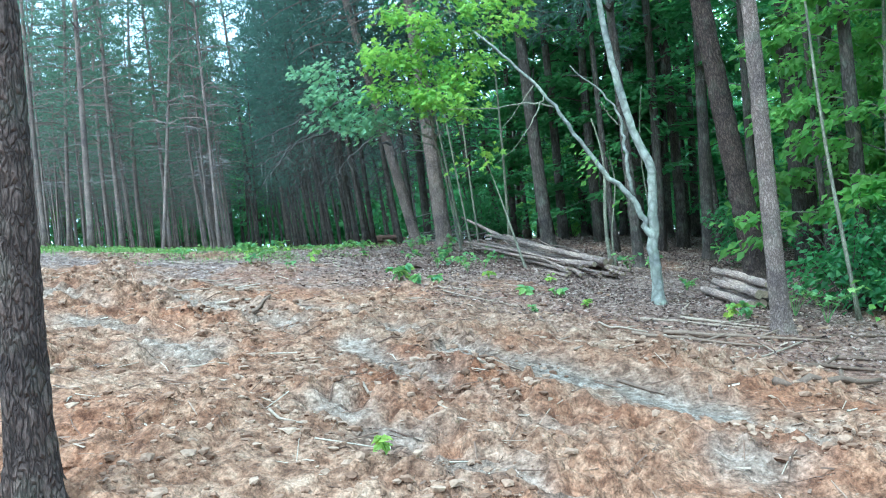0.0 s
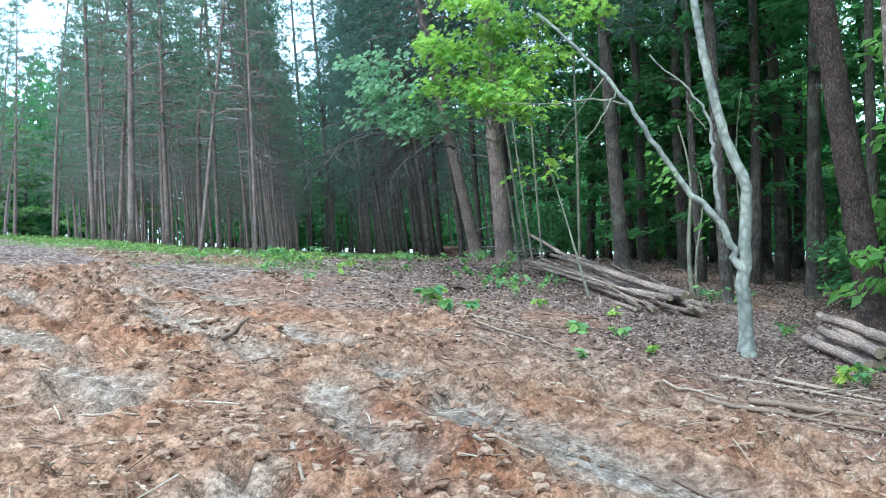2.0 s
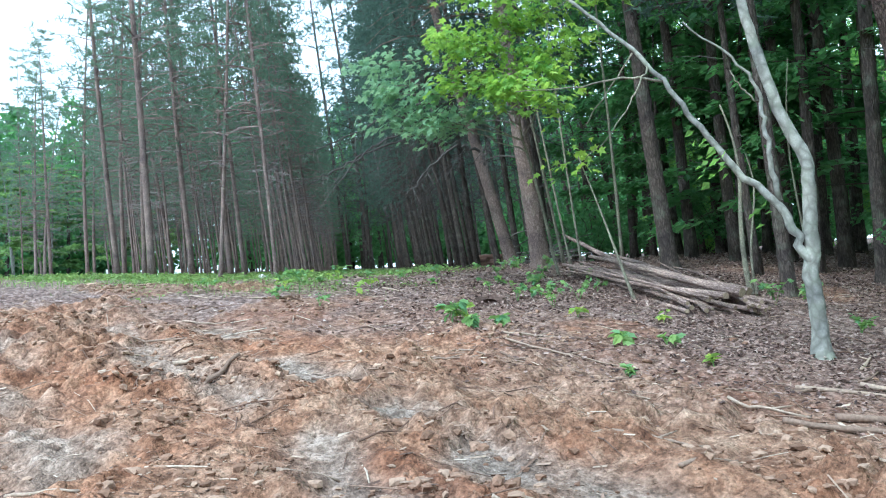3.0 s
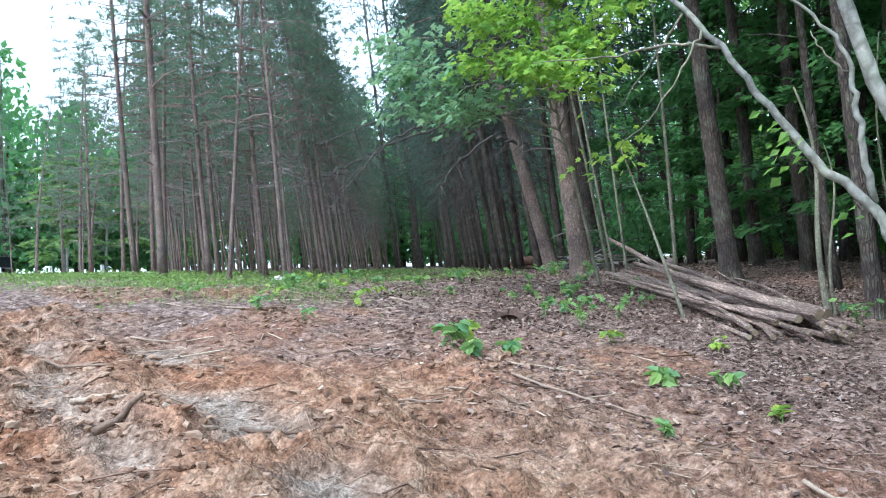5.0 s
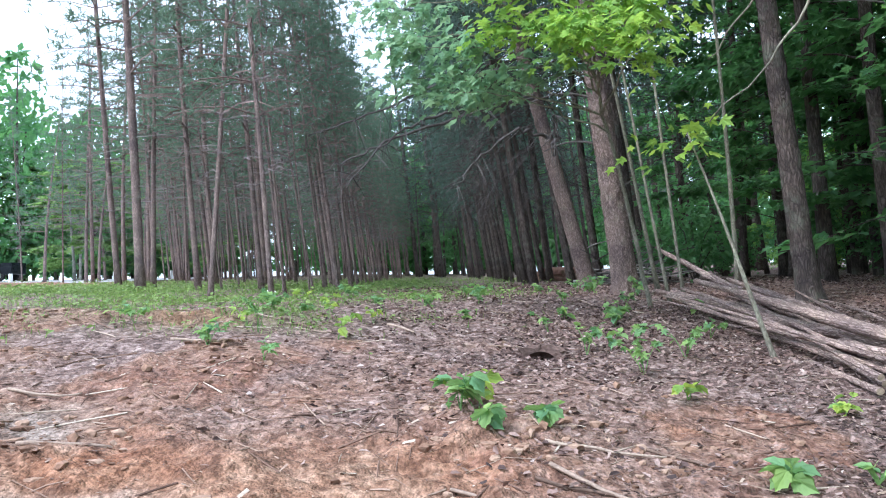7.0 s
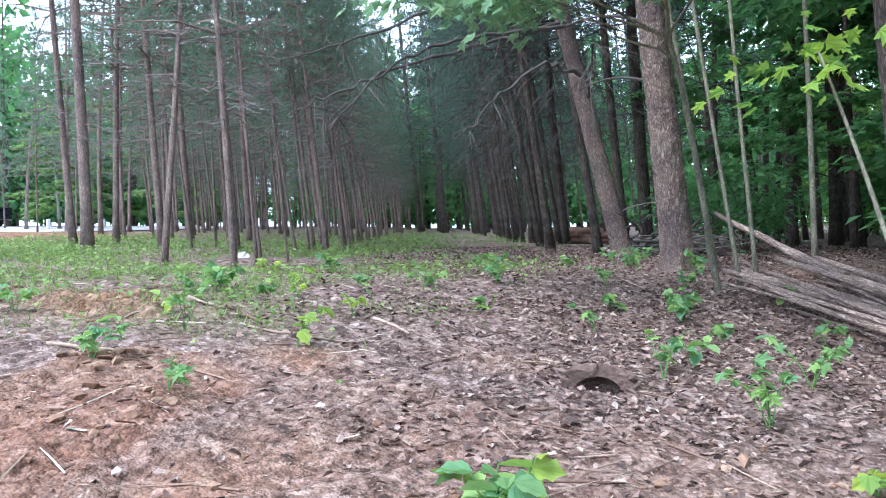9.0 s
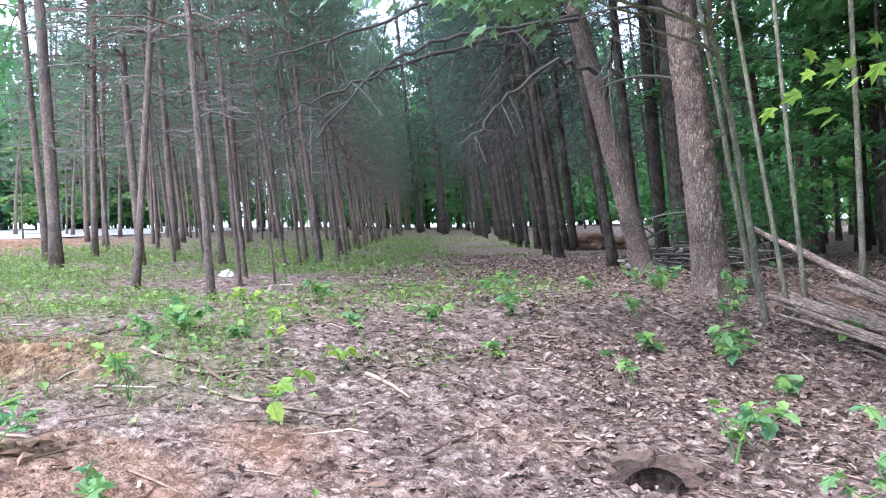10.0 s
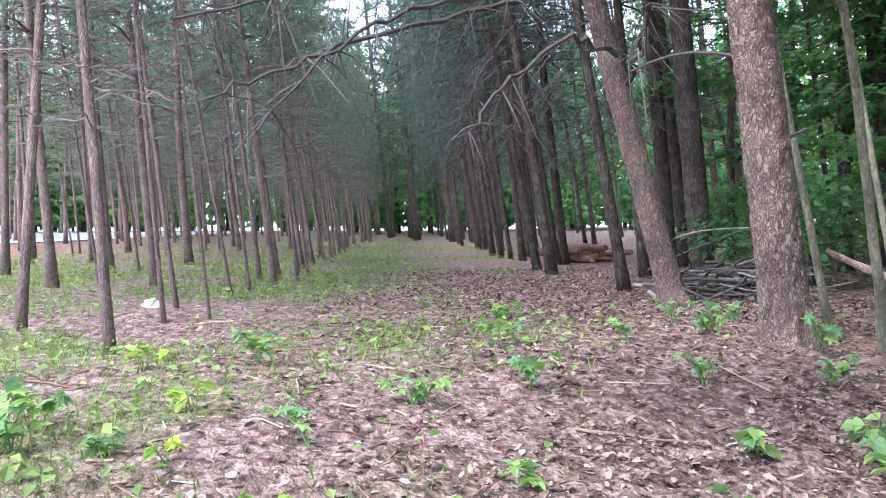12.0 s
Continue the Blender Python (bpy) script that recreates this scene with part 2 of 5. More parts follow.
STICK = varied_material("weathered_sticks", [(0, (0.09, 0.052, 0.038)), (0.55, (0.24, 0.15, 0.11)), (0.85, (0.38, 0.28, 0.21)), (1, (0.56, 0.47, 0.38))], 0.85, 45, True, 0.002)
STICK_ONE = varied_material("loose_stick_bark", [(0, (0.12, 0.078, 0.058)), (0.5, (0.24, 0.165, 0.125)), (1, (0.40, 0.31, 0.24))], 0.85, 45, False, 0.003)
LOG_BARK = bark_material("log_bark", (0.15, 0.105, 0.09), (0.38, 0.28, 0.245), (0.58, 0.46, 0.41), 38, 0.22, 0.015, 0.12, True)
LOG_GREY = varied_material("grey_log_bark", [(0, (0.05, 0.044, 0.040)), (0.7, (0.14, 0.125, 0.112)), (1, (0.34, 0.31, 0.285))], 0.9, 26, False, 0.008)
LOG_RED = varied_material("reddish_log_bark", [(0, (0.12, 0.066, 0.05)), (1, (0.25, 0.15, 0.115))], 0.9, 26, False, 0.008)
CUT_WOOD = varied_material("cut_wood", [(0, (0.20, 0.145, 0.10)), (1, (0.40, 0.31, 0.22))], 0.8, 40, False, 0.002)
ASPHALT = plain_material("pale_gravel_road", (0.42, 0.41, 0.42), 0.9, 0, 6, 0.2)
PAINT_BLACK = plain_material("black_car_paint", (0.012, 0.014, 0.018), 0.25)
CAR_GLASS = plain_material("dark_glass", (0.03, 0.04, 0.05), 0.06)
CHROME = plain_material("chrome", (0.7, 0.7, 0.72), 0.2, 1.0)
RUBBER = plain_material("rubber", (0.02, 0.02, 0.02), 0.8)
WHITE = plain_material("white_paint", (0.78, 0.78, 0.76), 0.6)
PLASTIC = plain_material("white_plastic", (0.74, 0.73, 0.70), 0.45)

# ---- the plan: u runs along the lane between the trees, v across it to the right ----
UX, UY, VX, VY = -0.46, 0.89, 0.89, 0.46


def to_uv(x, y):
    return UX * x + UY * y, VX * x + VY * y


def from_uv(u, v):
    d = UX * VY - UY * VX
    return (u * VY - v * UY) / d, (UX * v - VX * u) / d


def slope(x, y):
    """The lie of the land: a slope rising ahead and to the left onto a level shelf."""
    u, v = to_uv(x, y)
    left = 2 * np.logaddexp(0, -v / 2)
    top = 1.55 + 0.07 * np.minimum(left, 5) + 0.018 * np.clip(left - 5, 0, 40) + 0.012 * np.minimum(6 * np.logaddexp(0, (u - 28) / 6), 60)
    top = top - 0.13 * np.exp(-((x + 9.0) / 1.7) ** 2 - ((y - 16.6) / 1.6) ** 2)
    p = -0.356 - 0.121 * x + 0.0833 * y - 0.11 * np.exp(-((x + 3.3) / 1.7) ** 2 - ((y - 15.3) / 1.4) ** 2)
    g = top - 0.12 * np.logaddexp(0, (top - p) / 0.12)
    return -2.2 + np.logaddexp(0, (g + 2.2) * 3) / 3


def smooth(a, b, x):
    t = np.clip((x - a) / (b - a), 0, 1)
    return t * t * (3 - 2 * t)


rng = np.random.default_rng(7)
LATTICE = rng.random((256, 256))


def value_noise(x, y, size):
    """Smooth noise from 0 to 1 with features of that size, for arrays."""
    x, y = np.asarray(x) / size + 1000.3, np.asarray(y) / size + 1000.7
    i, j = np.floor(x).astype(int), np.floor(y).astype(int)
    fx, fy = x - i, y - j
    fx, fy = fx * fx * (3 - 2 * fx), fy * fy * (3 - 2 * fy)
    a, b = LATTICE[i % 256, j % 256], LATTICE[(i + 1) % 256, j % 256]
    c, d = LATTICE[i % 256, (j + 1) % 256], LATTICE[(i + 1) % 256, (j + 1) % 256]
    return (a * (1 - fx) + b * fx) * (1 - fy) + (c * (1 - fx) + d * fx) * fy


def masks(x, y):
    """How far the ground is bare clay, pale washed track, or green, from 0 to 1."""
    u, v = to_uv(x, y)
    wob = (value_noise(x, y, 1.7) - 0.5) * 2.2 + (value_noise(x, y, 0.5) - 0.5) * 1.2
    edge = 12.5 - 0.6 * np.clip(v - 1.5, 0, 9) + wob
    clay = smooth(1.3, -1.3, u - edge)
    clay = np.maximum(clay, smooth(-5.0, -8.5, v + wob) * smooth(46, 38, u))
    clay = np.maximum(clay, 0.95 * np.exp(-(((x + 7.0) / 0.75) ** 2 + ((y - 13.15) / 0.45) ** 2)))
    clay = np.maximum(clay, 0.7 * np.exp(-(((x + 3.95) / 0.4) ** 2 + ((y - 13.65) / 0.25) ** 2)))
    clay = clay * smooth(8.5, 6.5, v + wob * 0.6)
    clay = clay * (1 - 0.62 * smooth(-0.3, 2.0, (x + 2.5) * 0.6 + (y - 10.0) * 0.8 + wob * 0.6))
    for px, py, wide in ((-4.92, 12.79, 0.32), (-1.8, 12.05, 0.4), (-0.67, 10.16, 0.25), (-1.3, 9.75, 0.6)):
        clay = np.maximum(clay, 0.85 * np.exp(-((x - px) ** 2 + 1.6 * (y - py) ** 2) / wide ** 2 + 1.2 * (value_noise(x, y, 0.2) - 0.5)).clip(0, 1))
    clay = np.maximum(clay, 0.55 * smooth(0.66, 0.78, value_noise(x + 31, y, 1.3)) * smooth(20, 16, u))
    along = (x + 6.4) * 0.845 + (y - 10.95) * -0.535
    off = (x + 6.4) * 0.535 + (y - 10.95) * 0.845 + (value_noise(x, y, 1.2) - 0.5) * 0.45
    band = np.maximum(np.exp(-(off / 0.34) ** 2), 0.8 * np.exp(-((off + 1.0) / 0.3) ** 2))
    band = np.maximum(band, 0.75 * np.exp(-((off + 2.35) / 0.42) ** 2))
    pale = 0.9 * band * smooth(0.2, 0.65, value_noise(x + 9, y, 0.45)) * smooth(-0.8, 0.6, along) * smooth(14, 10, along)
    grass = smooth(13.2, 17.0, u + wob) * smooth(3.4, 1.2, v + wob * 0.5) * smooth(-9.5, -6, v) * smooth(0.22, 0.6, value_noise(x, y, 0.8)) * (0.45 + 0.55 * smooth(0.3, 0.6, value_noise(x + 50, y, 2.2)))
    grass = np.maximum(grass, 0.75 * smooth(22, 30, u + wob) * smooth(6.5, 4.0, v + wob) * smooth(-6, -2, v) * smooth(0.35, 0.6, value_noise(x, y, 1.4)))
    grass = np.maximum(grass, 0.95 * np.exp(-(((x + 6.6) / 1.1) ** 2 + ((y - 17.6) / 1.6) ** 2)) * smooth(0.25, 0.55, value_noise(x, y, 0.5)))
    return clay, pale * clay, grass * (1 - 0.6 * clay)


def relief(x, y):
    clay, pale, grass = masks(x, y)
    rough = 0.35 + 0.65 * smooth(0.3, 0.7, value_noise(x + 17, y, 0.9))
    lump = (value_noise(x, y, 0.6) - 0.5) * 0.09 + rough * ((0.5 - np.abs(value_noise(x, y, 0.26) - 0.5)) * 0.13 + (value_noise(x, y, 0.11) - 0.5) * 0.10 + (value_noise(x, y, 0.06) - 0.5) * 0.055)
    soft = (value_noise(x, y, 1.1) - 0.5) * 0.08 + (value_noise(x, y, 0.17) - 0.5) * 0.035 + (value_noise(x, y, 0.07) - 0.5) * 0.03
    near = smooth(60, 30, np.hypot(x, y - 8))
    off = np.abs((x + 6.4) * 0.535 + (y - 10.95) * 0.845)
    berm = 0.07 * np.exp(-((off - 0.62) / 0.22) ** 2) * value_noise(x + 5, y, 0.4) * 1.6
    r = near * (clay * ((1 - 0.65 * pale) * lump * 1.6 + berm) + (1 - clay) * soft - 0.05 * pale)
    burrow = np.hypot(x + 3.29, y - 13.5)
    return r - 0.3 * np.exp(-(burrow / 0.125) ** 6) + 0.05 * np.exp(-((x + 3.36) / 0.2) ** 2 - ((y - 13.75) / 0.14) ** 2)


def ground_z(x, y):
    return float(slope(np.float64(x), np.float64(y)) + relief(np.float64(x), np.float64(y)))


# ---- mesh helpers ----
class Soup:
    """Gathers vertices and faces of one mesh."""

    def __init__(self):
        self.v, self.f, self.n = [], [], 0

    def add(self, verts, faces):
        self.v.append(np.asarray(verts, float))
        self.f.extend([tuple(int(i) + self.n for i in f) for f in faces])
        self.n += len(verts)

    def mesh(self, name, material, smooth_faces=False):
        me = bpy.data.meshes.new(name)
        me.from_pydata(np.concatenate(self.v).tolist() if self.v else [], [], self.f)
        me.materials.append(material)
        if smooth_faces:
            me.polygons.foreach_set("use_smooth", np.ones(len(me.polygons), bool))
        return me


def part(name, data, parent, label=""):
    ob = new(name, data)
    ob.parent = parent
    return tagged(ob, label)


def thing(name, label, category, group="", kind="", at=(0, 0, 0), data=None):
    ob = new(name, data)
    ob.location = at
    return tagged(ob, label, category, group, kind)


def tube(soup, pts, radii, seg=8, cap=True, rough=0.0, seed=0):
    """A round limb along pts with a radius at each; rough makes its skin uneven."""
    pts = np.asarray(pts, float)
    n = len(pts)
    d = np.gradient(pts, axis=0)
    d /= np.linalg.norm(d, axis=1)[:, None] + 1e-9
    if np.abs(d[:, 2]).mean() > 0.6:
        ref = np.tile([[1.0, 0, 0]], (n, 1))
    else:
        ref = np.tile([[0, 0, 1.0]], (n, 1))
    a = np.cross(ref, d)
    a /= np.linalg.norm(a, axis=1)[:, None] + 1e-9
    b = np.cross(d, a)
    th = np.arange(seg) * 2 * math.pi / seg
    r = np.asarray(radii, float)[:, None] * np.ones((1, seg))
    if rough:
        r = r * (1 + rough * (value_noise(th[None, :] * 3 + seed * 7 + np.zeros((n, 1)), np.arange(n)[:, None] * 0.7 + np.zeros((1, seg)), 1.0) - 0.5))
    ring = pts[:, None, :] + r[..., None] * (np.cos(th)[None, :, None] * a[:, None, :] + np.sin(th)[None, :, None] * b[:, None, :])
    faces = []
    for i in range(n - 1):
        for j in range(seg):
            k = (j + 1) % seg
            faces.append((i * seg + j, i * seg + k, (i + 1) * seg + k, (i + 1) * seg + j))
    if cap:
        faces.append(tuple(range(seg - 1, -1, -1)))
        faces.append(tuple((n - 1) * seg + j for j in range(seg)))
    soup.add(ring.reshape(-1, 3), faces)


def leaf_faces(soup, centre, axis, normal, size, outline):
    """Many flat leaves at once; outline: the leaf's rim as (along, across, lift), fanned from its foot."""
    centre, axis, normal = (np.asarray(q, float) for q in (centre, axis, normal))
    axis = axis / (np.linalg.norm(axis, axis=1)[:, None] + 1e-9)
    side = np.cross(normal, axis)
    side /= np.linalg.norm(side, axis=1)[:, None] + 1e-9
    up = np.cross(axis, side)
    size = np.asarray(size, float).reshape(-1, 1)
    k = len(outline)
    verts = np.stack([centre + size * (a * axis + s * side + l * up) for a, s, l in outline], 1)
    base = np.arange(len(centre))[:, None] * k
    soup.v.append(verts.reshape(-1, 3))
    if k == 3:
        order = np.array([[0, 1, 2]])
    elif k == 4:
        order = np.array([[0, 1, 2], [0, 2, 3]])
    else:
        order = np.array([[0, i, i + 1] for i in range(1, k - 1)])
    f = (base[:, None, :] + order[None]).reshape(-1, 3) + soup.n
    soup.f.extend(map(tuple, f.tolist()))
    soup.n += len(centre) * k


OVAL = [(0, 0, 0), (0.45, -0.34, 0.10), (1, 0, -0.08), (0.45, 0.34, 0.10)]
NEEDLE = [(0, -0.07, 0), (1, 0, -0.1), (0, 0.07, 0)]
BLADE = [(0, -0.03, 0), (0, 0.03, 0), (1, 0, 0)]
MAPLE = [(0, 0, 0), (0.10, -0.42, 0.02), (0.34, -0.26, 0.05), (0.62, -0.52, -0.04), (0.62, -0.18, 0.04), (1.05, 0, -0.12),
         (0.62, 0.18, 0.04), (0.62, 0.52, -0.04), (0.34, 0.26, 0.05), (0.10, 0.42, 0.02)]


def unit_random(r, n, flat=1.0):
    d = r.normal(size=(n, 3)) * [1, 1, flat]
    return d / np.linalg.norm(d, axis=1)[:, None]


def trunk_points(height, bend, r, n=14, wob=0.03):
    z = np.linspace(-0.25, height, n)
    t = np.clip(z / height, 0, 1)
    ph = r.uniform(0, 6.28, 2)
    x = bend[0] * t * t + wob * np.sin(t * 7 + ph[0]) * t
    y = bend[1] * t * t + wob * np.sin(t * 6 + ph[1]) * t
    return np.c_[x, y, z]


def trunk_radii(pts, dia, height, flare=0.22):
    z = pts[:, 2]
    t = np.clip(z / height, 0, 1)
    return dia / 2 * ((1 - t) ** 0.8 * 0.92 + 0.08) * (1 + flare * np.exp(-np.clip(z, -0.1, None) / 0.16))


# ---- tree kinds ----
def pine_proto(seed, height, dia, first_green, needle_mat, bark, spread=1.5, dead=30, droop=0.0, seg=8, tufts=8, label="", twig=None, dead_from=1.8):
    """A tall plantation pine: bare trunk with dead side branches below, needled branches above."""
    r = np.random.default_rng(seed)
    root = thing("pine_tree", label, "tree")
    pts = trunk_points(height, r.normal(0, 0.35, 2), r, 18, 0.05)
    s = Soup()
    tube(s, pts, trunk_radii(pts, dia, height), seg, True, 0.12, seed)
    part("trunk", s.mesh("pine_trunk", bark, True), root)

    def on_trunk(z):
        return np.array([np.interp(z, pts[:, 2], pts[:, 0]), np.interp(z, pts[:, 2], pts[:, 1]), z])

    db = Soup()
    for _ in range(dead):
        z = r.uniform(dead_from, first_green + 2.2)
        a = r.uniform(0, 6.283)
        ln = r.uniform(0.35, 1.0) * spread * (0.65 + 0.5 * droop)
        t = np.linspace(0, 1, 5)
        out = np.c_[np.cos(a) * t * ln, np.sin(a) * t * ln, (r.uniform(-0.05, 0.25) * t - (0.2 + droop) * t * t) * ln]
        out[1:] += r.normal(0, 0.03, (4, 3))
        line = on_trunk(z) + out
        tube(db, line, np.linspace(0.009, 0.003, 5), 3, False)
        for q in range(int(3 + 7 * droop)):
            k = r.uniform(0.35, 1)
            p0 = on_trunk(z) + np.array([np.interp(k, t, out[:, i]) for i in range(3)])
            d = np.array([math.cos(a + r.normal(0, 0.9)), math.sin(a + r.normal(0, 0.9)), -0.15 - 1.3 * droop * r.random()]) * r.uniform(0.15, 0.5 + 0.4 * droop)
            tube(db, [p0, p0 + d * 0.55 + [0, 0, 0.02], p0 + d], [0.005, 0.004, 0.002], 3, False)
    tagged(part("dead_branchwork", db.mesh("dead_branches", twig or DEAD_TWIG), root, "grey bare dead side branches"), kind="stuff")
    bs, cs = Soup(), Soup()
    cen, ax, nrm, sz = [], [], [], []
    z = first_green
    while z < height - 0.2:
        f = (z - first_green) / (height - first_green)
        for _ in range(3):
            a, ln = r.uniform(0, 6.283), spread * (1.08 - f) * r.uniform(0.65, 1.2) + 0.25
            t = np.linspace(0, 1, 4)
            rise = r.uniform(0.05, 0.4) + 0.5 * f
            out = np.c_[np.cos(a) * t * ln, np.sin(a) * t * ln, (rise * t - 0.35 * t * t) * ln]
            tube(bs, on_trunk(z) + out, np.linspace(0.02, 0.005, 4) * (1.1 - 0.6 * f), 3, False)
            thin = tufts if f > 0.12 else tufts // 2
            for _ in range(thin):
                k = r.uniform(0.3, 1.05)
                p0 = on_trunk(z) + np.array([np.interp(k, t, out[:, i]) for i in range(3)]) + r.normal(0, 0.13, 3) * [1, 1, 0.6] * (0.5 + ln * 0.5)
                m = 7
                dirs = np.array([math.cos(a), math.sin(a), 0.25]) * 0.5 + unit_random(r, m)
                cen.append(np.repeat(p0[None], m, 0))
                ax.append(dirs)
                nrm.append(unit_random(r, m))
                sz.append(r.uniform(0.13, 0.24, m))
        z += r.uniform(0.4, 0.58)
    leaf_faces(cs, np.concatenate(cen), np.concatenate(ax), np.concatenate(nrm), np.concatenate(sz), NEEDLE)
    tagged(part("branchwork", bs.mesh("live_branches", bark), root), kind="stuff")
    tagged(part("crown", cs.mesh("needle_crown", needle_mat), root), kind="stuff")
    return root


def leafy_proto(seed, height, dia, low, high, spread, leaves, size, leaf_mat, bark, label, name="broadleaf_tree", outline=OVAL, limbs=26, seg=9, bend=0.5):
    """A woodland broadleaf: tapered trunk, forking limbs and leaves held in flat sprays along them."""
    r = np.random.default_rng(seed)
    root = thing(name, label, "tree")
    pts = trunk_points(height, r.normal(0, bend, 2), r, 16, 0.08)
    s = Soup()
    tube(s, pts, trunk_radii(pts, dia, height), seg, True, 0.12, seed)
    part("trunk", s.mesh("trunk", bark, True), root)
    ls, cs = Soup(), Soup()
    cen, ax, nrm = [], [], []
    per = max(1, leaves // limbs)
    for i in range(limbs):
        z = low + (high - low) * (i + r.random()) / limbs
        f = (z - low) / (high - low)
        a, ln = r.uniform(0, 6.283), spread * r.uniform(0.45, 1.15) * (1.1 - 0.6 * f)
        p0 = np.array([np.interp(z, pts[:, 2], pts[:, 0]), np.interp(z, pts[:, 2], pts[:, 1]), z])
        t = np.linspace(0, 1, 5)
        out = np.c_[np.cos(a) * t * ln, np.sin(a) * t * ln, (r.uniform(0.1, 0.7) * t - 0.35 * t * t) * ln]
        out[1:] += r.normal(0, 0.05, (4, 3))
        tube(ls, p0 + out, np.linspace(0.022, 0.005, 5) * (0.6 + dia), 4, False)
        sprays = r.integers(4, 7)
        for _ in range(sprays):
            k = r.uniform(0.3, 1.05)
            c = p0 + np.array([np.interp(k, t, out[:, q]) for q in range(3)])
            b = a + r.normal(0, 0.9)
            sl = r.uniform(0.25, 0.65) * (0.5 + spread * 0.25)
            m = per // sprays + 1
            g = r.random(m)
            lat = r.normal(0, 0.16, (m, 3)) * [1, 1, 0.35]
            cen.append(c + np.c_[np.cos(b) * g * sl, np.sin(b) * g * sl, -0.18 * g * sl] + lat)
            ax.append(np.c_[np.cos(b + r.normal(0, 0.9, m)), np.sin(b + r.normal(0, 0.9, m)), r.normal(-0.3, 0.3, m)])
            nrm.append(np.c_[r.normal(0, 0.38, (m, 2)), np.ones(m)])
    cen = np.concatenate(cen)
    leaf_faces(cs, cen, np.concatenate(ax), np.concatenate(nrm), r.uniform(0.7, 1.3, len(cen)) * size, outline)
    tagged(part("branchwork", ls.mesh("limbs", bark), root), kind="stuff")
    tagged(part("crown", cs.mesh("leaf_crown", leaf_mat), root), kind="stuff")
    return root


def stand(x, y, lean=(0, 0), turn=0.0, scale=(1, 1, 1)):
    """The pose of a tree at x, y, whose trunk leans by so many metres a metre."""
    up = Vector((lean[0], lean[1], 1)).normalized()
    q = Vector((0, 0, 1)).rotation_difference(up)
    return Matrix.Translation((x, y, ground_z(x, y))) @ q.to_matrix().to_4x4() @ Matrix.Rotation(turn, 4, "Z") @ Matrix.Diagonal((*scale, 1))


def move_thing(root, m):
    root.matrix_basis = m


# ---- ground ----
def stretched(lo, hi, step, far, grow=1.16):
    mid = list(np.arange(lo, hi + 1e-6, step))
    up, s, p = [], step, mid[-1]
    while p < far:
        s *= grow
        p += s
        up.append(p)
    down, s, p = [], step, mid[0]
    while p > -far:
        s *= grow
        p -= s
        down.append(p)
    return np.array(down[::-1] + mid + up)


def build_ground():
    xs, ys = stretched(-8.6, 3.0, 0.036, 900), stretched(3.6, 17.5, 0.036, 900)
    gx, gy = np.meshgrid(xs, ys)
    z = slope(gx, gy) + relief(gx, gy)
    nx, ny = len(xs), len(ys)
    idx = np.arange(nx * ny).reshape(ny, nx)
    quads = np.stack([idx[:-1, :-1], idx[:-1, 1:], idx[1:, 1:], idx[1:, :-1]], -1).reshape(-1, 4)
    me = bpy.data.meshes.new("ground")
    me.from_pydata(np.stack([gx, gy, z], -1).reshape(-1, 3).tolist(), [], quads.tolist())
    for name, values in zip(("clay", "pale", "grass"), masks(gx, gy)):
        me.attributes.new(name, "FLOAT", "POINT").data.foreach_set("value", values.reshape(-1).astype(np.float32))
    me.materials.append(GROUND)
    me.polygons.foreach_set("use_smooth", np.ones(len(me.polygons), bool))
    tagged(new("ground", me), "churned orange clay clearing giving way to leaf litter", "ground", kind="structure")


build_ground()


def build_road():
    """The pale gravel road beyond the trees, on the far left."""
    s = Soup()
    n = 40
    us = np.linspace(36, 80, n)
    rows = []
    for i, u in enumerate(us):
        for v in (-37, -14 + 0.12 * (u - 40)):
            x, y = from_uv(u, v)
            rows.append((x, y, float(slope(np.float64(x), np.float64(y))) + 0.04))
    s.add(rows, [(2 * i, 2 * i + 1, 2 * i + 3, 2 * i + 2) for i in range(n - 1)])
    tagged(new("road", s.mesh("road", ASPHALT)), "pale grey gravel road past the trees", "road", kind="structure")


build_road()

# ---- plantation pines ----
PINE_LABEL = "tall thin plantation pine with bare lower trunk"
pines = [pine_proto(11 + i, h, d, g, NEEDLES, BARK_THIN, sp, label=PINE_LABEL, tufts=10, dead=34)
         for i, (h, d, g, sp) in enumerate([(14, 0.13, 3.6, 1.35), (12.5, 0.10, 3.3, 1.2), (15, 0.16, 4.0, 1.6), (13, 0.115, 3.0, 1.3)])]
pines += [pine_proto(31 + i, h, d, g, NEEDLES, BARK_THIN, sp, dead=24, label="slim pine deep in the plantation", tufts=11)
          for i, (h, d, g, sp) in enumerate([(14, 0.12, 3.5, 1.6), (13, 0.11, 3.2, 1.5)])]
used = [False] * len(pines)


def plant_pine(k, x, y, lean, turn, scale):
    m = stand(x, y, lean, turn, scale)
    if used[k]:
        ob = copy_thing(pines[k], m)
    else:
        used[k], ob = True, pines[k]
        move_thing(ob, m)
    return tagged(ob, group="pines of the plantation")


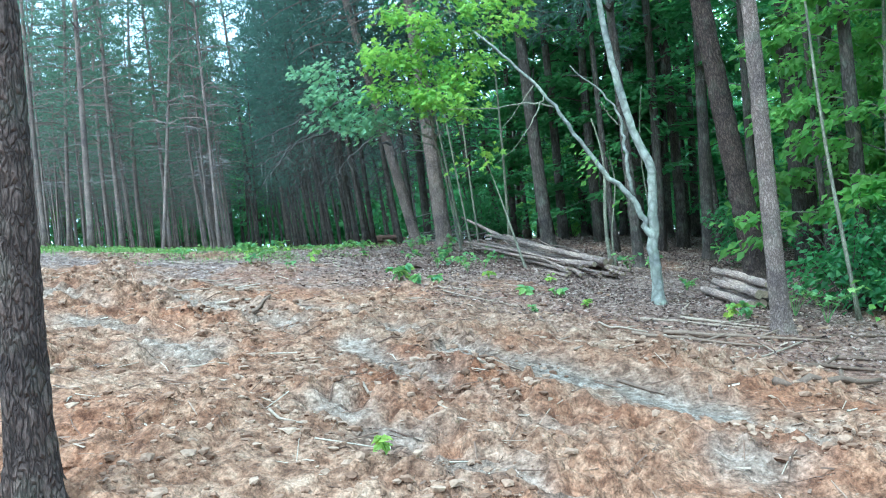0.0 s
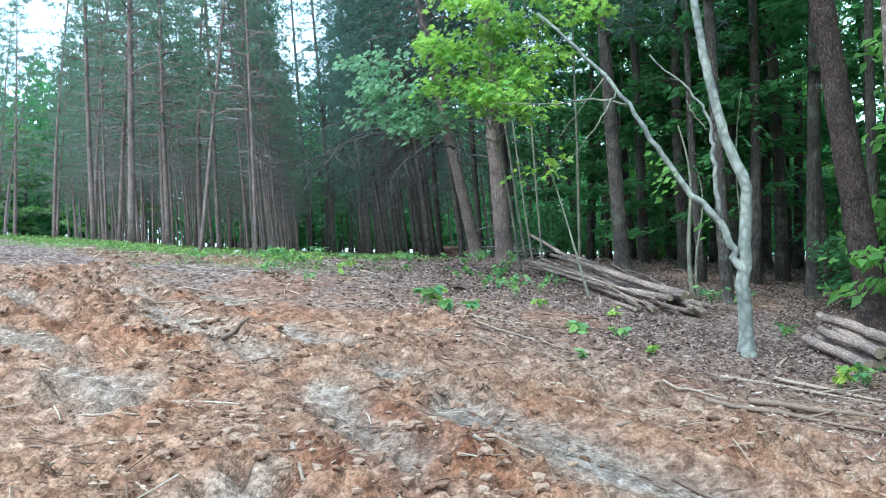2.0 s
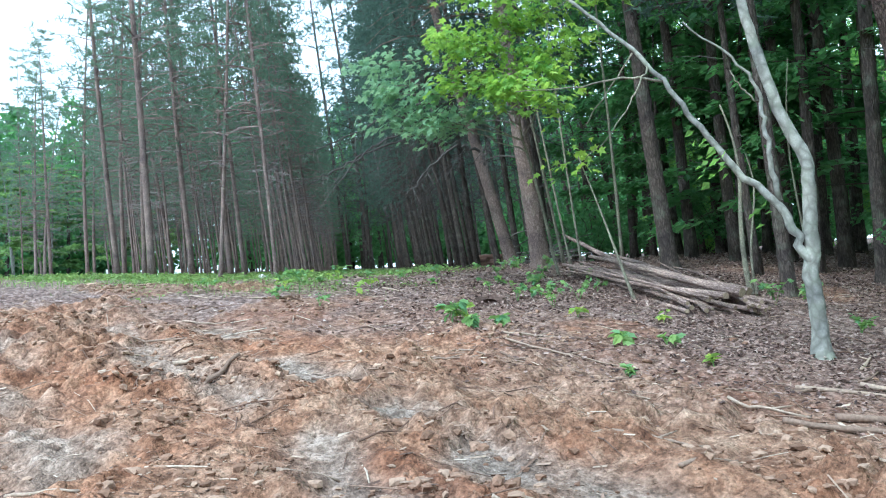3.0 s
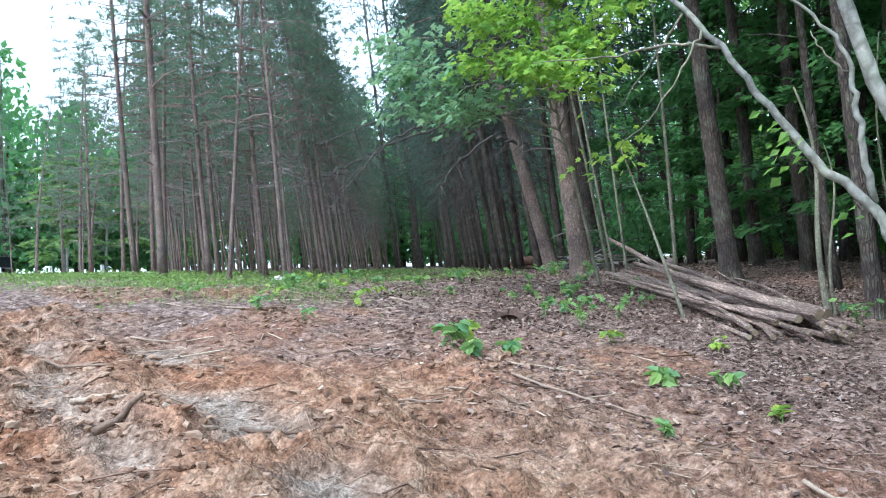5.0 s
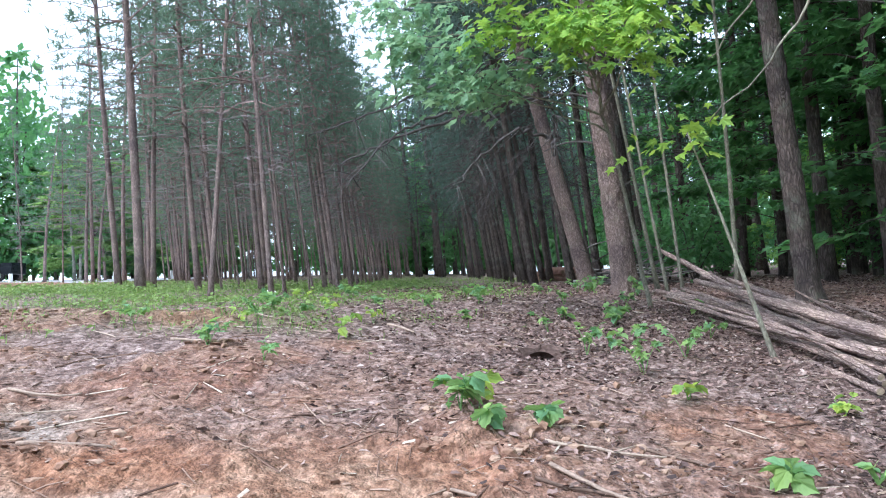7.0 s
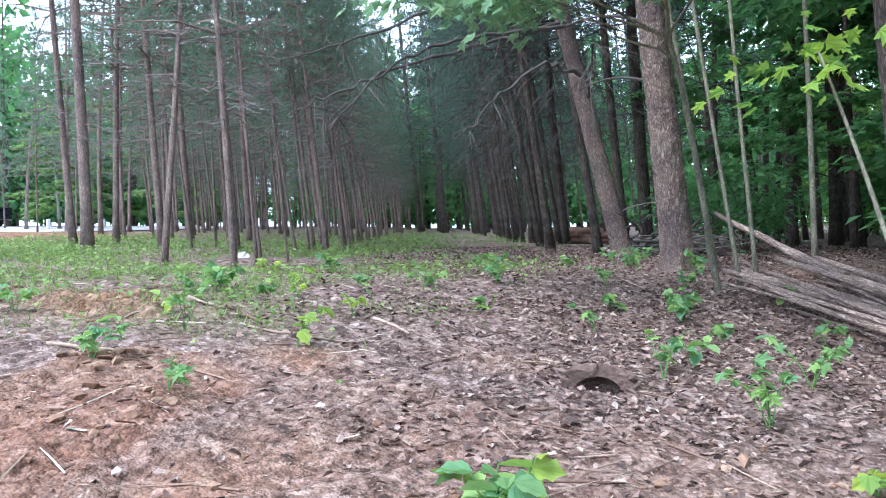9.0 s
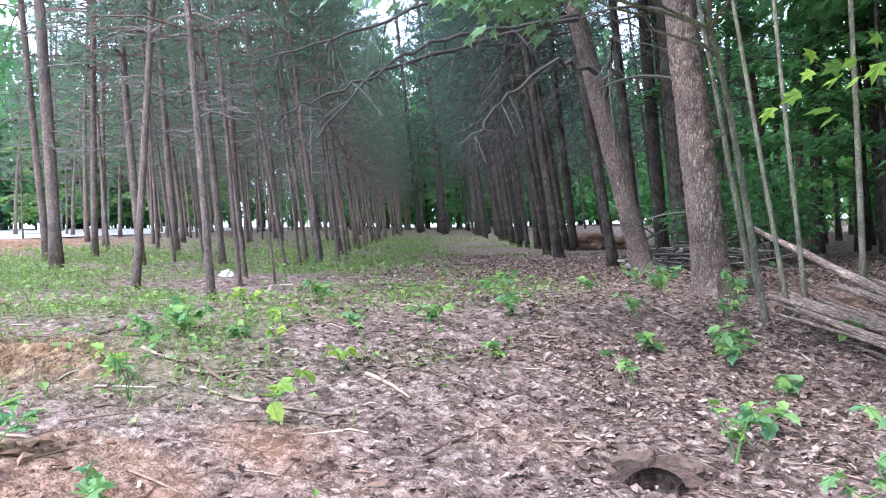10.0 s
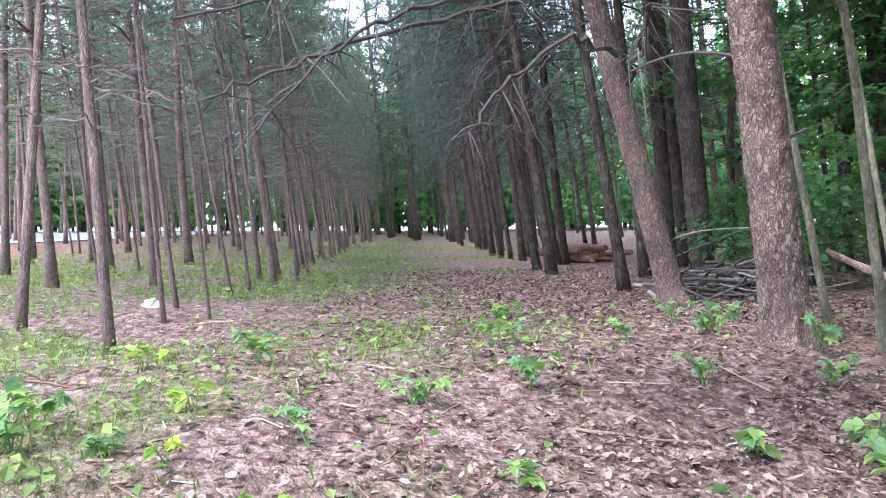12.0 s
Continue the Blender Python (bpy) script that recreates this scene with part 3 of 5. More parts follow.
FRONT = [
    (-9.99, 16.60, 0.100, 0.054, 0.073), (-8.30, 16.06, 0.112, -0.032, -0.035), (-12.68, 19.12, 0.145, -0.036, -0.044), (-15.31, 22.45, 0.165, -0.047, -0.052),
    (-15.15, 20.25, 0.135, 0.012, 0.016), (-11.79, 20.01, 0.132, -0.049, -0.049), (-9.33, 17.65, 0.055, -0.042, -0.042), (-9.99, 18.51, 0.060, -0.072, -0.069),
    (-15.88, 25.11, 0.21, -0.049, -0.046), (-9.02, 17.95, 0.055, -0.060, -0.053), (-10.43, 19.95, 0.061, -0.108, -0.091), (-10.45, 20.35, 0.101, -0.075, -0.060),
    (-11.70, 22.17, 0.112, -0.078, -0.061), (-10.78, 21.34, 0.119, -0.084, -0.063),
]
FRONT += [
    (-11.21, 22.51, 0.084, -0.064, -0.045), (-11.92, 23.83, 0.093, -0.074, -0.052), (-15.05, 29.51, 0.105, -0.138, -0.089), (-14.25, 22.12, 0.095, -0.068, -0.070),
    (-20.88, 28.16, 0.19, -0.039, -0.042), (-18.93, 24.70, 0.085, -0.073, -0.086), (-21.17, 26.79, 0.098, -0.039, -0.046), (-19.83, 31.62, 0.17, -0.10, -0.08),
    (-14.39, 28.12, 0.097, -0.137, -0.091), (-18.06, 34.88, 0.116, -0.15, -0.10), (-12.34, 17.33, 0.20, -0.013, -0.014), (-15.07, 19.20, 0.165, -0.043, -0.049),
    (-19.17, 23.85, 0.16, -0.006, -0.006), (-24.5, 27.6, 0.18, -0.02, 0.0), (-28.5, 29.5, 0.19, 0.0, 0.0),
]
BASE_DIA = [0.13, 0.10, 0.16, 0.115]
pr = np.random.default_rng(5)
taken = []
for i, (x, y, d, lx, ly) in enumerate(FRONT):
    k = int(np.argmin([abs(b - d) for b in BASE_DIA])) if d > 0.1 else (1 if i % 2 else 3)
    w = 0.92 * d / BASE_DIA[k]
    plant_pine(k, x, y, (lx, ly), pr.uniform(0, 6.28), (max(w, 0.55), max(w, 0.55), pr.uniform(0.85, 1.05)))
    taken.append((x, y))


def spaced(x, y, gap):
    if all((x - a) ** 2 + (y - b) ** 2 > gap * gap for a, b in taken):
        taken.append((x, y))
        return True
    return False


for u in np.arange(21.5, 60, 1.15):
    x, y = from_uv(u + pr.normal(0, 0.25), -0.1 + pr.normal(0, 0.22))
    if spaced(x, y, 0.5):
        w = pr.uniform(0.7, 1.0)
        plant_pine(int(pr.choice([0, 1, 3])) if u < 29 else int(pr.integers(4, 6)), x, y, (pr.normal(-0.085, 0.02), pr.normal(-0.06, 0.02)), pr.uniform(0, 6.28), (w, w, pr.uniform(0.8, 1.0)))
count = 0
for _ in range(2400):
    row = pr.integers(0, 9)
    v = -0.35 - row * 1.75 + pr.normal(0, 0.22)
    u = 22.5 + 50 * pr.random() ** 1.15 + (2.5 if row > 4 else 0)
    x, y = from_uv(u, v)
    if -x > 0.98 * (y - 4):
        continue
    if count < 115 and spaced(x, y, 0.95):
        k = int(pr.integers(0, 4)) if u < 31 else int(pr.integers(4, 6))
        w = pr.uniform(0.8, 1.15)
        plant_pine(k, x, y, (pr.normal(-0.05, 0.025), pr.normal(-0.03, 0.025)), pr.uniform(0, 6.28), (w, w, pr.uniform(0.85, 1.1)))
        count += 1

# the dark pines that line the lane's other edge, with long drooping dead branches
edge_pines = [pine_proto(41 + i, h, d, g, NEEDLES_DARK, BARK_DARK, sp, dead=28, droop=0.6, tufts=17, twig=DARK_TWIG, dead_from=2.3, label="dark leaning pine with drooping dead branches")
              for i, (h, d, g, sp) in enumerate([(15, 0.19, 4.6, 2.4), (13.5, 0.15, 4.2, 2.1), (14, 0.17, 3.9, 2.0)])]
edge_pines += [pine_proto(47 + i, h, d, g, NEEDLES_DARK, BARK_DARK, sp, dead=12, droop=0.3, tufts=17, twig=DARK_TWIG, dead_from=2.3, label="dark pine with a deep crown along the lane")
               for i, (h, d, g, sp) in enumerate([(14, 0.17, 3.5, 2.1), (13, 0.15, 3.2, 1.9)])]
edge_used = [False] * 5


def plant_edge(k, x, y, lean, turn, scale):
    m = stand(x, y, lean, turn, scale)
    if edge_used[k]:
        ob = copy_thing(edge_pines[k], m)
    else:
        edge_used[k], ob = True, edge_pines[k]
        move_thing(ob, m)
    tagged(ob, group="dark pines along the lane")


plant_edge(0, -7.95, 25.8, (-0.125, -0.043), 0.4, (1, 1, 1))
plant_edge(1, -5.95, 22.7, (-0.15, -0.04), 2.0, (1.1, 1.1, 1))
for u, v, w, h in ((25.5, 6.2, 1.45, 1.1), (29.5, 5.6, 1.5, 1.15), (33.5, 5.4, 1.5, 1.2), (38.5, 5.2, 1.6, 1.25), (44, 5.0, 1.6, 1.3), (27.5, 7.6, 1.5, 1.2), (50, 4.2, 1.7, 1.4), (56, 2.6, 1.8, 1.5), (60, 1.0, 1.8, 1.5)):
    x, y = from_uv(u, v)
    plant_edge(int(u) % 3 if u < 31 else 3 + int(u) % 2, x, y, (-0.09, -0.03), u, (w * 0.8, w * 0.8, h))
    taken.append((x, y))
taken += [(-7.95, 25.8), (-5.95, 22.7)]
for u in np.arange(26.5, 62, 0.95):
    x, y = from_uv(u + pr.normal(0, 0.3), 4.95 + pr.normal(0, 0.3))
    if spaced(x, y, 0.55):
        w = pr.uniform(0.55, 0.85)
        plant_edge(int(pr.integers(0, 3)) if u < 32 else int(pr.integers(3, 5)), x, y, (pr.normal(-0.13, 0.03), pr.normal(-0.05, 0.03)), pr.uniform(0, 6.28), (w, w, pr.uniform(0.8, 1.0)))
for _ in range(60):
    x, y = from_uv(pr.uniform(50, 66), pr.uniform(0.3, 4.8))
    if spaced(x, y, 1.7):
        plant_edge(int(pr.integers(3, 5)), x, y, (pr.normal(-0.05, 0.03), 0), pr.uniform(0, 6.28), (0.9, 0.9, pr.uniform(0.8, 1.0)))
count = 0
for _ in range(900):
    u = 28 + 45 * pr.random()
    v = 5.1 + 11 * pr.random() ** 1.4
    x, y = from_uv(u, v)
    if count < 24 and spaced(x, y, 1.15):
        w = pr.uniform(0.7, 1.1)
        plant_edge(int(pr.integers(3, 5)), x, y, (pr.normal(-0.1, 0.03), pr.normal(-0.04, 0.03)), pr.uniform(0, 6.28), (w, w, pr.uniform(0.85, 1.1)))
        count += 1


# ---- single trees at the wood's edge ----
def big_pine(x, y, dia, lean, height, bark, label, seed, seg=40, rings=130, crown_from=6.5, mat=None, bend=(0, 0), spread=2.2, boughs=True):
    """A mature pine whose bark plates are modelled on the lower trunk."""
    r = np.random.default_rng(seed)
    root = thing("pine_tree", label, "tree")
    z = np.concatenate([np.linspace(-0.3, 5.5, rings), np.linspace(5.7, height, 14)])
    t = np.clip(z / height, 0, 1)
    pts = np.c_[bend[0] * t * t, bend[1] * t * t, z]
    th = np.arange(seg) * 2 * math.pi / seg
    rad = trunk_radii(pts, dia, height, 0.32)[:, None] * np.ones((1, seg))
    # bark plates: upright cells with sunk cracks between them
    arc = th[None, :] * dia * 0.5 + np.zeros((len(z), 1))
    zz = z[:, None] + np.zeros((1, seg))
    cell = np.abs(value_noise(arc + 3 * seed, zz * 0.35, 0.035) - 0.5) * 2
    rad = rad + dia * 0.05 * (smooth(0.05, 0.5, cell) - 0.5) + dia * 0.03 * (value_noise(arc, zz, 0.25) - 0.5)
    root_lobe = 1 + 0.16 * np.exp(-np.clip(zz, 0, None) / 0.12) * np.sin(th * 5 + seed)[None, :]
    rad = rad * root_lobe
    rad[:, -1] = (rad[:, -2] + rad[:, 0]) / 2
    v = np.stack([pts[:, :1] + rad * np.cos(th), pts[:, 1:2] + rad * np.sin(th), zz], -1)
    s = Soup()
    faces = [(i * seg + j, i * seg + (j + 1) % seg, (i + 1) * seg + (j + 1) % seg, (i + 1) * seg + j) for i in range(len(z) - 1) for j in range(seg)]
    s.add(v.reshape(-1, 3), faces)
    part("trunk", s.mesh("plated_trunk", bark, True), root)
    if boughs:
        b, c = Soup(), Soup()
        cen, ax, nrm, sz = [], [], [], []
        zc = crown_from
        while zc < height:
            for _ in range(3):
                a, ln = r.uniform(0, 6.283), spread * r.uniform(0.6, 1.2)
                k = np.linspace(0, 1, 5)
                q = zc / height
                out = np.c_[bend[0] * q * q + np.cos(a) * k * ln, bend[1] * q * q + np.sin(a) * k * ln, zc + (0.3 * k - 0.45 * k * k) * ln]
                tube(b, out, np.linspace(0.03, 0.006, 5), 4, False)
                for _ in range(22):
                    g = r.uniform(0.25, 1.05)
                    p0 = np.array([np.interp(g, k, out[:, i]) for i in range(3)]) + r.normal(0, 0.2, 3)
                    cen.append(np.repeat(p0[None], 8, 0))
                    ax.append(unit_random(r, 8) + [math.cos(a) * 0.5, math.sin(a) * 0.5, 0])
                    nrm.append(unit_random(r, 8))
                    sz.append(r.uniform(0.14, 0.26, 8))
            zc += r.uniform(0.35, 0.6)
        leaf_faces(c, np.concatenate(cen), np.concatenate(ax), np.concatenate(nrm), np.concatenate(sz), NEEDLE)
        tagged(part("branchwork", b.mesh("boughs", bark), root), kind="stuff")
        tagged(part("crown", c.mesh("needle_crown", mat or NEEDLES_DARK), root), kind="stuff")
    move_thing(root, stand(x, y, lean))
    taken.append((x, y))
    return root


main_pine = big_pine(-3.77, 18.47, 0.36, (-0.096, -0.013), 17, BARK_PINE, "mature pine with thick pinkish plated bark", 3, 56, 170, 5.6)
leaning_pine = big_pine(-4.95, 20.5, 0.28, (-0.232, -0.053), 15, BARK_PINE, "leaning mature pine with dark plated bark", 4, 36, 110, 4.6)
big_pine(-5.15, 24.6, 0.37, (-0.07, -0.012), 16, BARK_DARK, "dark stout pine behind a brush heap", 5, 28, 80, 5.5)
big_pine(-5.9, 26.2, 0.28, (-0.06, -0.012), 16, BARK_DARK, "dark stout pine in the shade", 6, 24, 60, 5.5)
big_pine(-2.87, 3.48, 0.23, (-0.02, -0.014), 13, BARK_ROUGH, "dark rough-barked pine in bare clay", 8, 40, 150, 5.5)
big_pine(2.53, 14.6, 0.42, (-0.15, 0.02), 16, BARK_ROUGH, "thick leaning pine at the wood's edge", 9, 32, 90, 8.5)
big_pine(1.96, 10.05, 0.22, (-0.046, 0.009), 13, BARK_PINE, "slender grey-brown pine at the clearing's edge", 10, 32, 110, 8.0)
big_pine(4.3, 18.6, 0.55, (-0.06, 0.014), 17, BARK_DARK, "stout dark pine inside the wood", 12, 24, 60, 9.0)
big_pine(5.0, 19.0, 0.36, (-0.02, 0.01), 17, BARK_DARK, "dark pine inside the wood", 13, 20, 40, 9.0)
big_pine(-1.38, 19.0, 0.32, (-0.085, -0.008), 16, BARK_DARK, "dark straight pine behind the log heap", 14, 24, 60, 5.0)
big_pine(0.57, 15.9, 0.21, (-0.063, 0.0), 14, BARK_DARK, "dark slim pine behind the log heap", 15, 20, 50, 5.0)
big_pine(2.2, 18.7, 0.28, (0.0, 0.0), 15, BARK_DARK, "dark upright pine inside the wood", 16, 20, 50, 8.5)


def limb_points(pts, n=5, jitter=0.015, seed=0):
    """A crooked limb: a smooth line through a few turning points."""
    r = np.random.default_rng(seed)
    pts = np.asarray(pts, float)
    t = np.linspace(0, len(pts) - 1, (len(pts) - 1) * n + 1)
    out = np.stack([np.interp(t, range(len(pts)), pts[:, i]) for i in range(3)], 1)
    for _ in range(2):
        out[1:-1] = (out[:-2] + 2 * out[1:-1] + out[2:]) / 4
    out[1:-1] += r.normal(0, jitter, out[1:-1].shape)
    return out


def leaf_spray(soup, at, heading, reach, count, size, r, outline=MAPLE, droop=0.25, width=0.3):
    g = r.random(count) ** 0.8
    lat = r.normal(0, width, count) * (0.35 + 0.8 * g)
    c, s = math.cos(heading), math.sin(heading)
    pos = np.asarray(at) + np.c_[c * g * reach - s * lat, s * g * reach + c * lat, -droop * g * g * reach + r.normal(0, 0.12, count)]
    turn = heading + r.normal(0, 0.8, count)
    ax = np.c_[np.cos(turn), np.sin(turn), r.normal(-0.45, 0.25, count)]
    nrm = np.c_[r.normal(0, 0.75, (count, 2)), np.ones(count)]
    leaf_faces(soup, pos, ax, nrm, size * r.uniform(0.6, 1.25, count), outline)


def fork_tree():
    """The pale forked tree: a crooked main stem and a long limb that leans out over the clearing."""
    x, y = 0.68, 11.78
    z = ground_z(x, y)
    root = thing("forked_tree", "pale smooth-barked forked tree with crooked stems", "tree", at=(x, y, z))
    s = Soup()
    stem = limb_points([(0, 0, -0.15), (-0.03, 0, 0.45), (-0.06, 0, 0.9), (-0.03, 0.02, 1.5), (-0.02, 0.02, 1.98), (-0.26, 0.03, 2.5), (-0.45, 0.05, 3.25), (-0.56, 0.1, 3.85), (-0.8, 0.2, 5.4), (-0.7, 0.4, 7.0)], 5, 0.008, 1)
    h = stem[:, 2]
    tube(s, stem, np.interp(h, [-0.15, 0, 0.2, 0.9, 2, 4, 7], [0.14, 0.115, 0.082, 0.075, 0.062, 0.045, 0.02]), 14, True, 0.15, 1)
    part("trunk", s.mesh("forked_trunk", BARK_PALE, True), root)
    limbs = [([(-0.06, 0, 0.9), (-0.2, -0.02, 1.3), (-0.32, 0, 1.55), (-0.78, 0.02, 2.06), (-1.05, 0.05, 2.5), (-1.34, 0.08, 2.95), (-1.85, 0.1, 3.58), (-2.5, 0.2, 4.2)], 0.05, 0.016),
             ([(-0.3, 0.0, 1.58), (-0.38, -0.03, 2.1), (-0.40, -0.02, 2.5), (-0.44, -0.02, 2.78), (-0.65, -0.05, 3.06), (-1.1, -0.1, 3.5)], 0.03, 0.008),
             ([(-1.34, 0.08, 2.95), (-1.75, 0.0, 3.05), (-2.3, -0.1, 2.98), (-2.9, -0.2, 3.0)], 0.016, 0.004),
             ([(-1.5, 0.08, 3.15), (-1.65, -0.1, 2.8), (-1.85, -0.15, 2.45), (-2.2, -0.2, 2.15)], 0.012, 0.003),
             ([(-1.65, 0.08, 3.3), (-1.95, 0.2, 2.95), (-2.25, 0.2, 2.6)], 0.01, 0.003),
             ([(-0.42, 0, 2.6), (-0.6, -0.05, 2.75), (-0.68, -0.05, 2.95)], 0.012, 0.004)]
    for i, (p, a, b) in enumerate(limbs):
        q = Soup()
        line = limb_points(p, 5, 0.012, i + 3)
        tube(q, line, np.linspace(a, b, len(line)), 9 if a > 0.02 else 5, True, 0.12, i)
        part("limb", q.mesh("crooked_limb", BARK_PALE if a > 0.02 else BARK_SAPLING, True), root)
    r = np.random.default_rng(21)
    c = Soup()
    for p, n in (((-0.75, 0, 2.0), 14), ((-0.85, 0, 2.25), 12), ((-0.3, -0.05, 1.55), 5)):
        leaf_spray(c, p, r.uniform(2, 4), 0.25, n, 0.12, r, OVAL, 0.2, 0.12)
    for _ in range(26):
        p = np.array([r.uniform(-2.8, 0.6), r.uniform(-0.6, 1.4), r.uniform(4.3, 7.2)])
        leaf_spray(c, p, r.uniform(0, 6.28), 0.9, 34, 0.13, r, OVAL, 0.25, 0.28)
    tagged(part("foliage", c.mesh("forked_tree_leaves", LEAF_SUNNY), root), kind="stuff")


fork_tree()


def maple_tree():
    """A maple whose slim stem stands by the big pine and whose leafy boughs reach out over the lane."""
    x, y = -3.15, 17.25
    z = ground_z(x, y)
    root = thing("maple_tree", "young maple with bright lime green leaves", "tree", at=(x, y, z))
    r = np.random.default_rng(33)
    s = Soup()
    stem = limb_points([(0, 0, -0.1), (-0.15, -0.3, 1.2), (-0.3, -0.8, 2.4), (-0.4, -1.2, 3.4), (-0.5, -1.5, 4.6)], 5, 0.01, 2)
    tube(s, stem, np.linspace(0.032, 0.010, len(stem)), 8, True)
    part("trunk", s.mesh("maple_stem", BARK_SAPLING, True), root)
    lime, cool = Soup(), Soup()
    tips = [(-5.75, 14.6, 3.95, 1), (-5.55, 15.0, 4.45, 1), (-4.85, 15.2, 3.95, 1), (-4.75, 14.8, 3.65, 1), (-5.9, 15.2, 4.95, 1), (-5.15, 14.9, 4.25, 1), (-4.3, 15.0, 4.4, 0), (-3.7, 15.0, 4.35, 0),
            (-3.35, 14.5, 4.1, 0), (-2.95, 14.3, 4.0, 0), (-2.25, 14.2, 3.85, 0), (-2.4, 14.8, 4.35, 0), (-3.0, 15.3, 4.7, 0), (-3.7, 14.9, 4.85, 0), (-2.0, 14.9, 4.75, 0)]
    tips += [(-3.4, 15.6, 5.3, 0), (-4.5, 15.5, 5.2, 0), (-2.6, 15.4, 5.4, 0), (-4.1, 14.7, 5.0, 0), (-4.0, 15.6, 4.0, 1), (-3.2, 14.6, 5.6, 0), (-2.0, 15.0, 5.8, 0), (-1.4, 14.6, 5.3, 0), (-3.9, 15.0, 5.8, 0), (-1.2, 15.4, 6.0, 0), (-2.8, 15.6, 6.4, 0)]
    for i, (tx, ty, tz, blue) in enumerate(tips):
        tip = np.array([tx - x, ty - y, tz + 0.25 - z])
        foot = stem[int(np.argmin(np.abs(stem[:, 2] - (tip[2] - 0.35))))]
        mid = foot * 0.45 + tip * 0.55 + [0, 0, 0.18]
        line = limb_points([foot, mid, tip], 6, 0.02, i)
        q = Soup()
        tube(q, line, np.linspace(0.014, 0.004, len(line)), 5, False)
        part("bough", q.mesh("maple_bough", BARK_SAPLING), root)
        head = math.atan2(tip[1] - foot[1], tip[0] - foot[0])
        for _ in range(13):
            k = int(r.uniform(0.5, 1.0) * (len(line) - 1))
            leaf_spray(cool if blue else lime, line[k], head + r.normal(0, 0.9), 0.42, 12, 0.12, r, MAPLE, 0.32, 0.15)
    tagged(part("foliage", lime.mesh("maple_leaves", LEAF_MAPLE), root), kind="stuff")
    # outer boughs carry the cool copy, their shade given by leaf colour
    tagged(part("foliage", cool.mesh("maple_leaves_shaded", LEAF_COOL_SHADE), root, "shade-toned blue-green leaves of the outer boughs"), kind="stuff")


maple_tree()


def sapling(x, y, lean, height, dia, label, seed, leaves=0, at_height=None, bend=0.15, mat=None):
    r = np.random.default_rng(seed)
    z = ground_z(x, y)
    root = thing("sapling", label, "tree", "saplings at the wood's edge", at=(x, y, z))
    s = Soup()
    t = np.linspace(0, 1, 18)
    ph = r.uniform(0, 6.28)
    pts = np.c_[lean[0] * height * t + bend * 0.3 * np.sin(t * 5 + ph) * t, lean[1] * height * t + bend * 0.3 * np.sin(t * 4 + ph) * t, -0.08 + (height + 0.08) * t]
    tube(s, pts, dia / 2 * (1 - 0.72 * t) * (1 + 0.5 * np.exp(-t * height / 0.08)), 9, True, 0.15, seed)
    part("stem", s.mesh("sapling_stem", BARK_SAPLING, True), root)
    if leaves:
        c = Soup()
        for _ in range(max(2, leaves // 14)):
            zh = r.uniform(*(at_height or (height * 0.6, height)))
            k = zh / height
            p = np.array([np.interp(k, t, pts[:, i]) for i in range(3)])
            leaf_spray(c, p, r.uniform(0, 6.28), r.uniform(0.3, 0.8), 14, 0.13, r, MAPLE, 0.25, 0.15)
        tagged(part("foliage", c.mesh("sapling_leaves", mat or LEAF_FOREST), root), kind="stuff")


sapling(-3.0, 17.72, (-0.162, -0.006), 7.0, 0.05, "slim pale sapling beside the log heap", 51, 150, (3.6, 7))
sapling(-2.88, 18.02, (-0.084, -0.002), 7.0, 0.05, "slim upright sapling beside the log heap", 52, 150, (3.2, 7))
sapling(-3.46, 19.2, (-0.17, -0.015), 7.5, 0.07, "mossy grey sapling behind the big pine", 53, 180, (4, 7.5))
sapling(-2.4, 19.8, (-0.03, 0), 8, 0.075, "grey young tree in the wood", 54, 220, (4, 8))
sapling(-1.49, 14.72, (-0.316, -0.04), 2.15, 0.05, "broken leaning sapling with a leaf tuft on top", 55, 44, (1.9, 2.2), 0.05, LEAF_MAPLE)
sapling(0.05, 15.8, (-0.085, 0), 2.9, 0.09, "crooked grey sapling behind the log heap", 56, 40, (2.2, 3.0), 0.5)
sapling(0.12, 15.85, (-0.03, 0), 2.2, 0.05, "crooked thin sapling behind the log heap", 57, 0, None, 0.5)
sapling(0.9, 16.4, (-0.05, 0), 3.6, 0.05, "crooked thin sapling inside the wood", 58, 60, (2.4, 3.6), 0.4)
sapling(3.2, 11.4, (-0.12, 0.02), 6.5, 0.06, "slim pale sapling before the dark wood", 59, 130, (2.8, 6.5), 0.4, LEAF_SUNNY)

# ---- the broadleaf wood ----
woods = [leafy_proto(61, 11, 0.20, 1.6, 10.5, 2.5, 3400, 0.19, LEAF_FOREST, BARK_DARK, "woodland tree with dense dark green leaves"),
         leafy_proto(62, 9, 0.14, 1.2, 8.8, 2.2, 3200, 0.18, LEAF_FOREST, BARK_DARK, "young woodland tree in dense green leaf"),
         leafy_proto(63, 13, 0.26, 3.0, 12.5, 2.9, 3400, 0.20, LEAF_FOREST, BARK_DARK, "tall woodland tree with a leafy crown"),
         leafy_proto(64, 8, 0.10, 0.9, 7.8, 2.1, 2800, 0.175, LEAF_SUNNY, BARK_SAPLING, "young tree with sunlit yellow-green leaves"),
         leafy_proto(65, 10, 0.24, 1.0, 9.8, 3.2, 6500, 0.30, LEAF_FAR_SUNNY, BARK_PALE, "broad sunlit tree in full green leaf")]
wood_used = [False] * 5


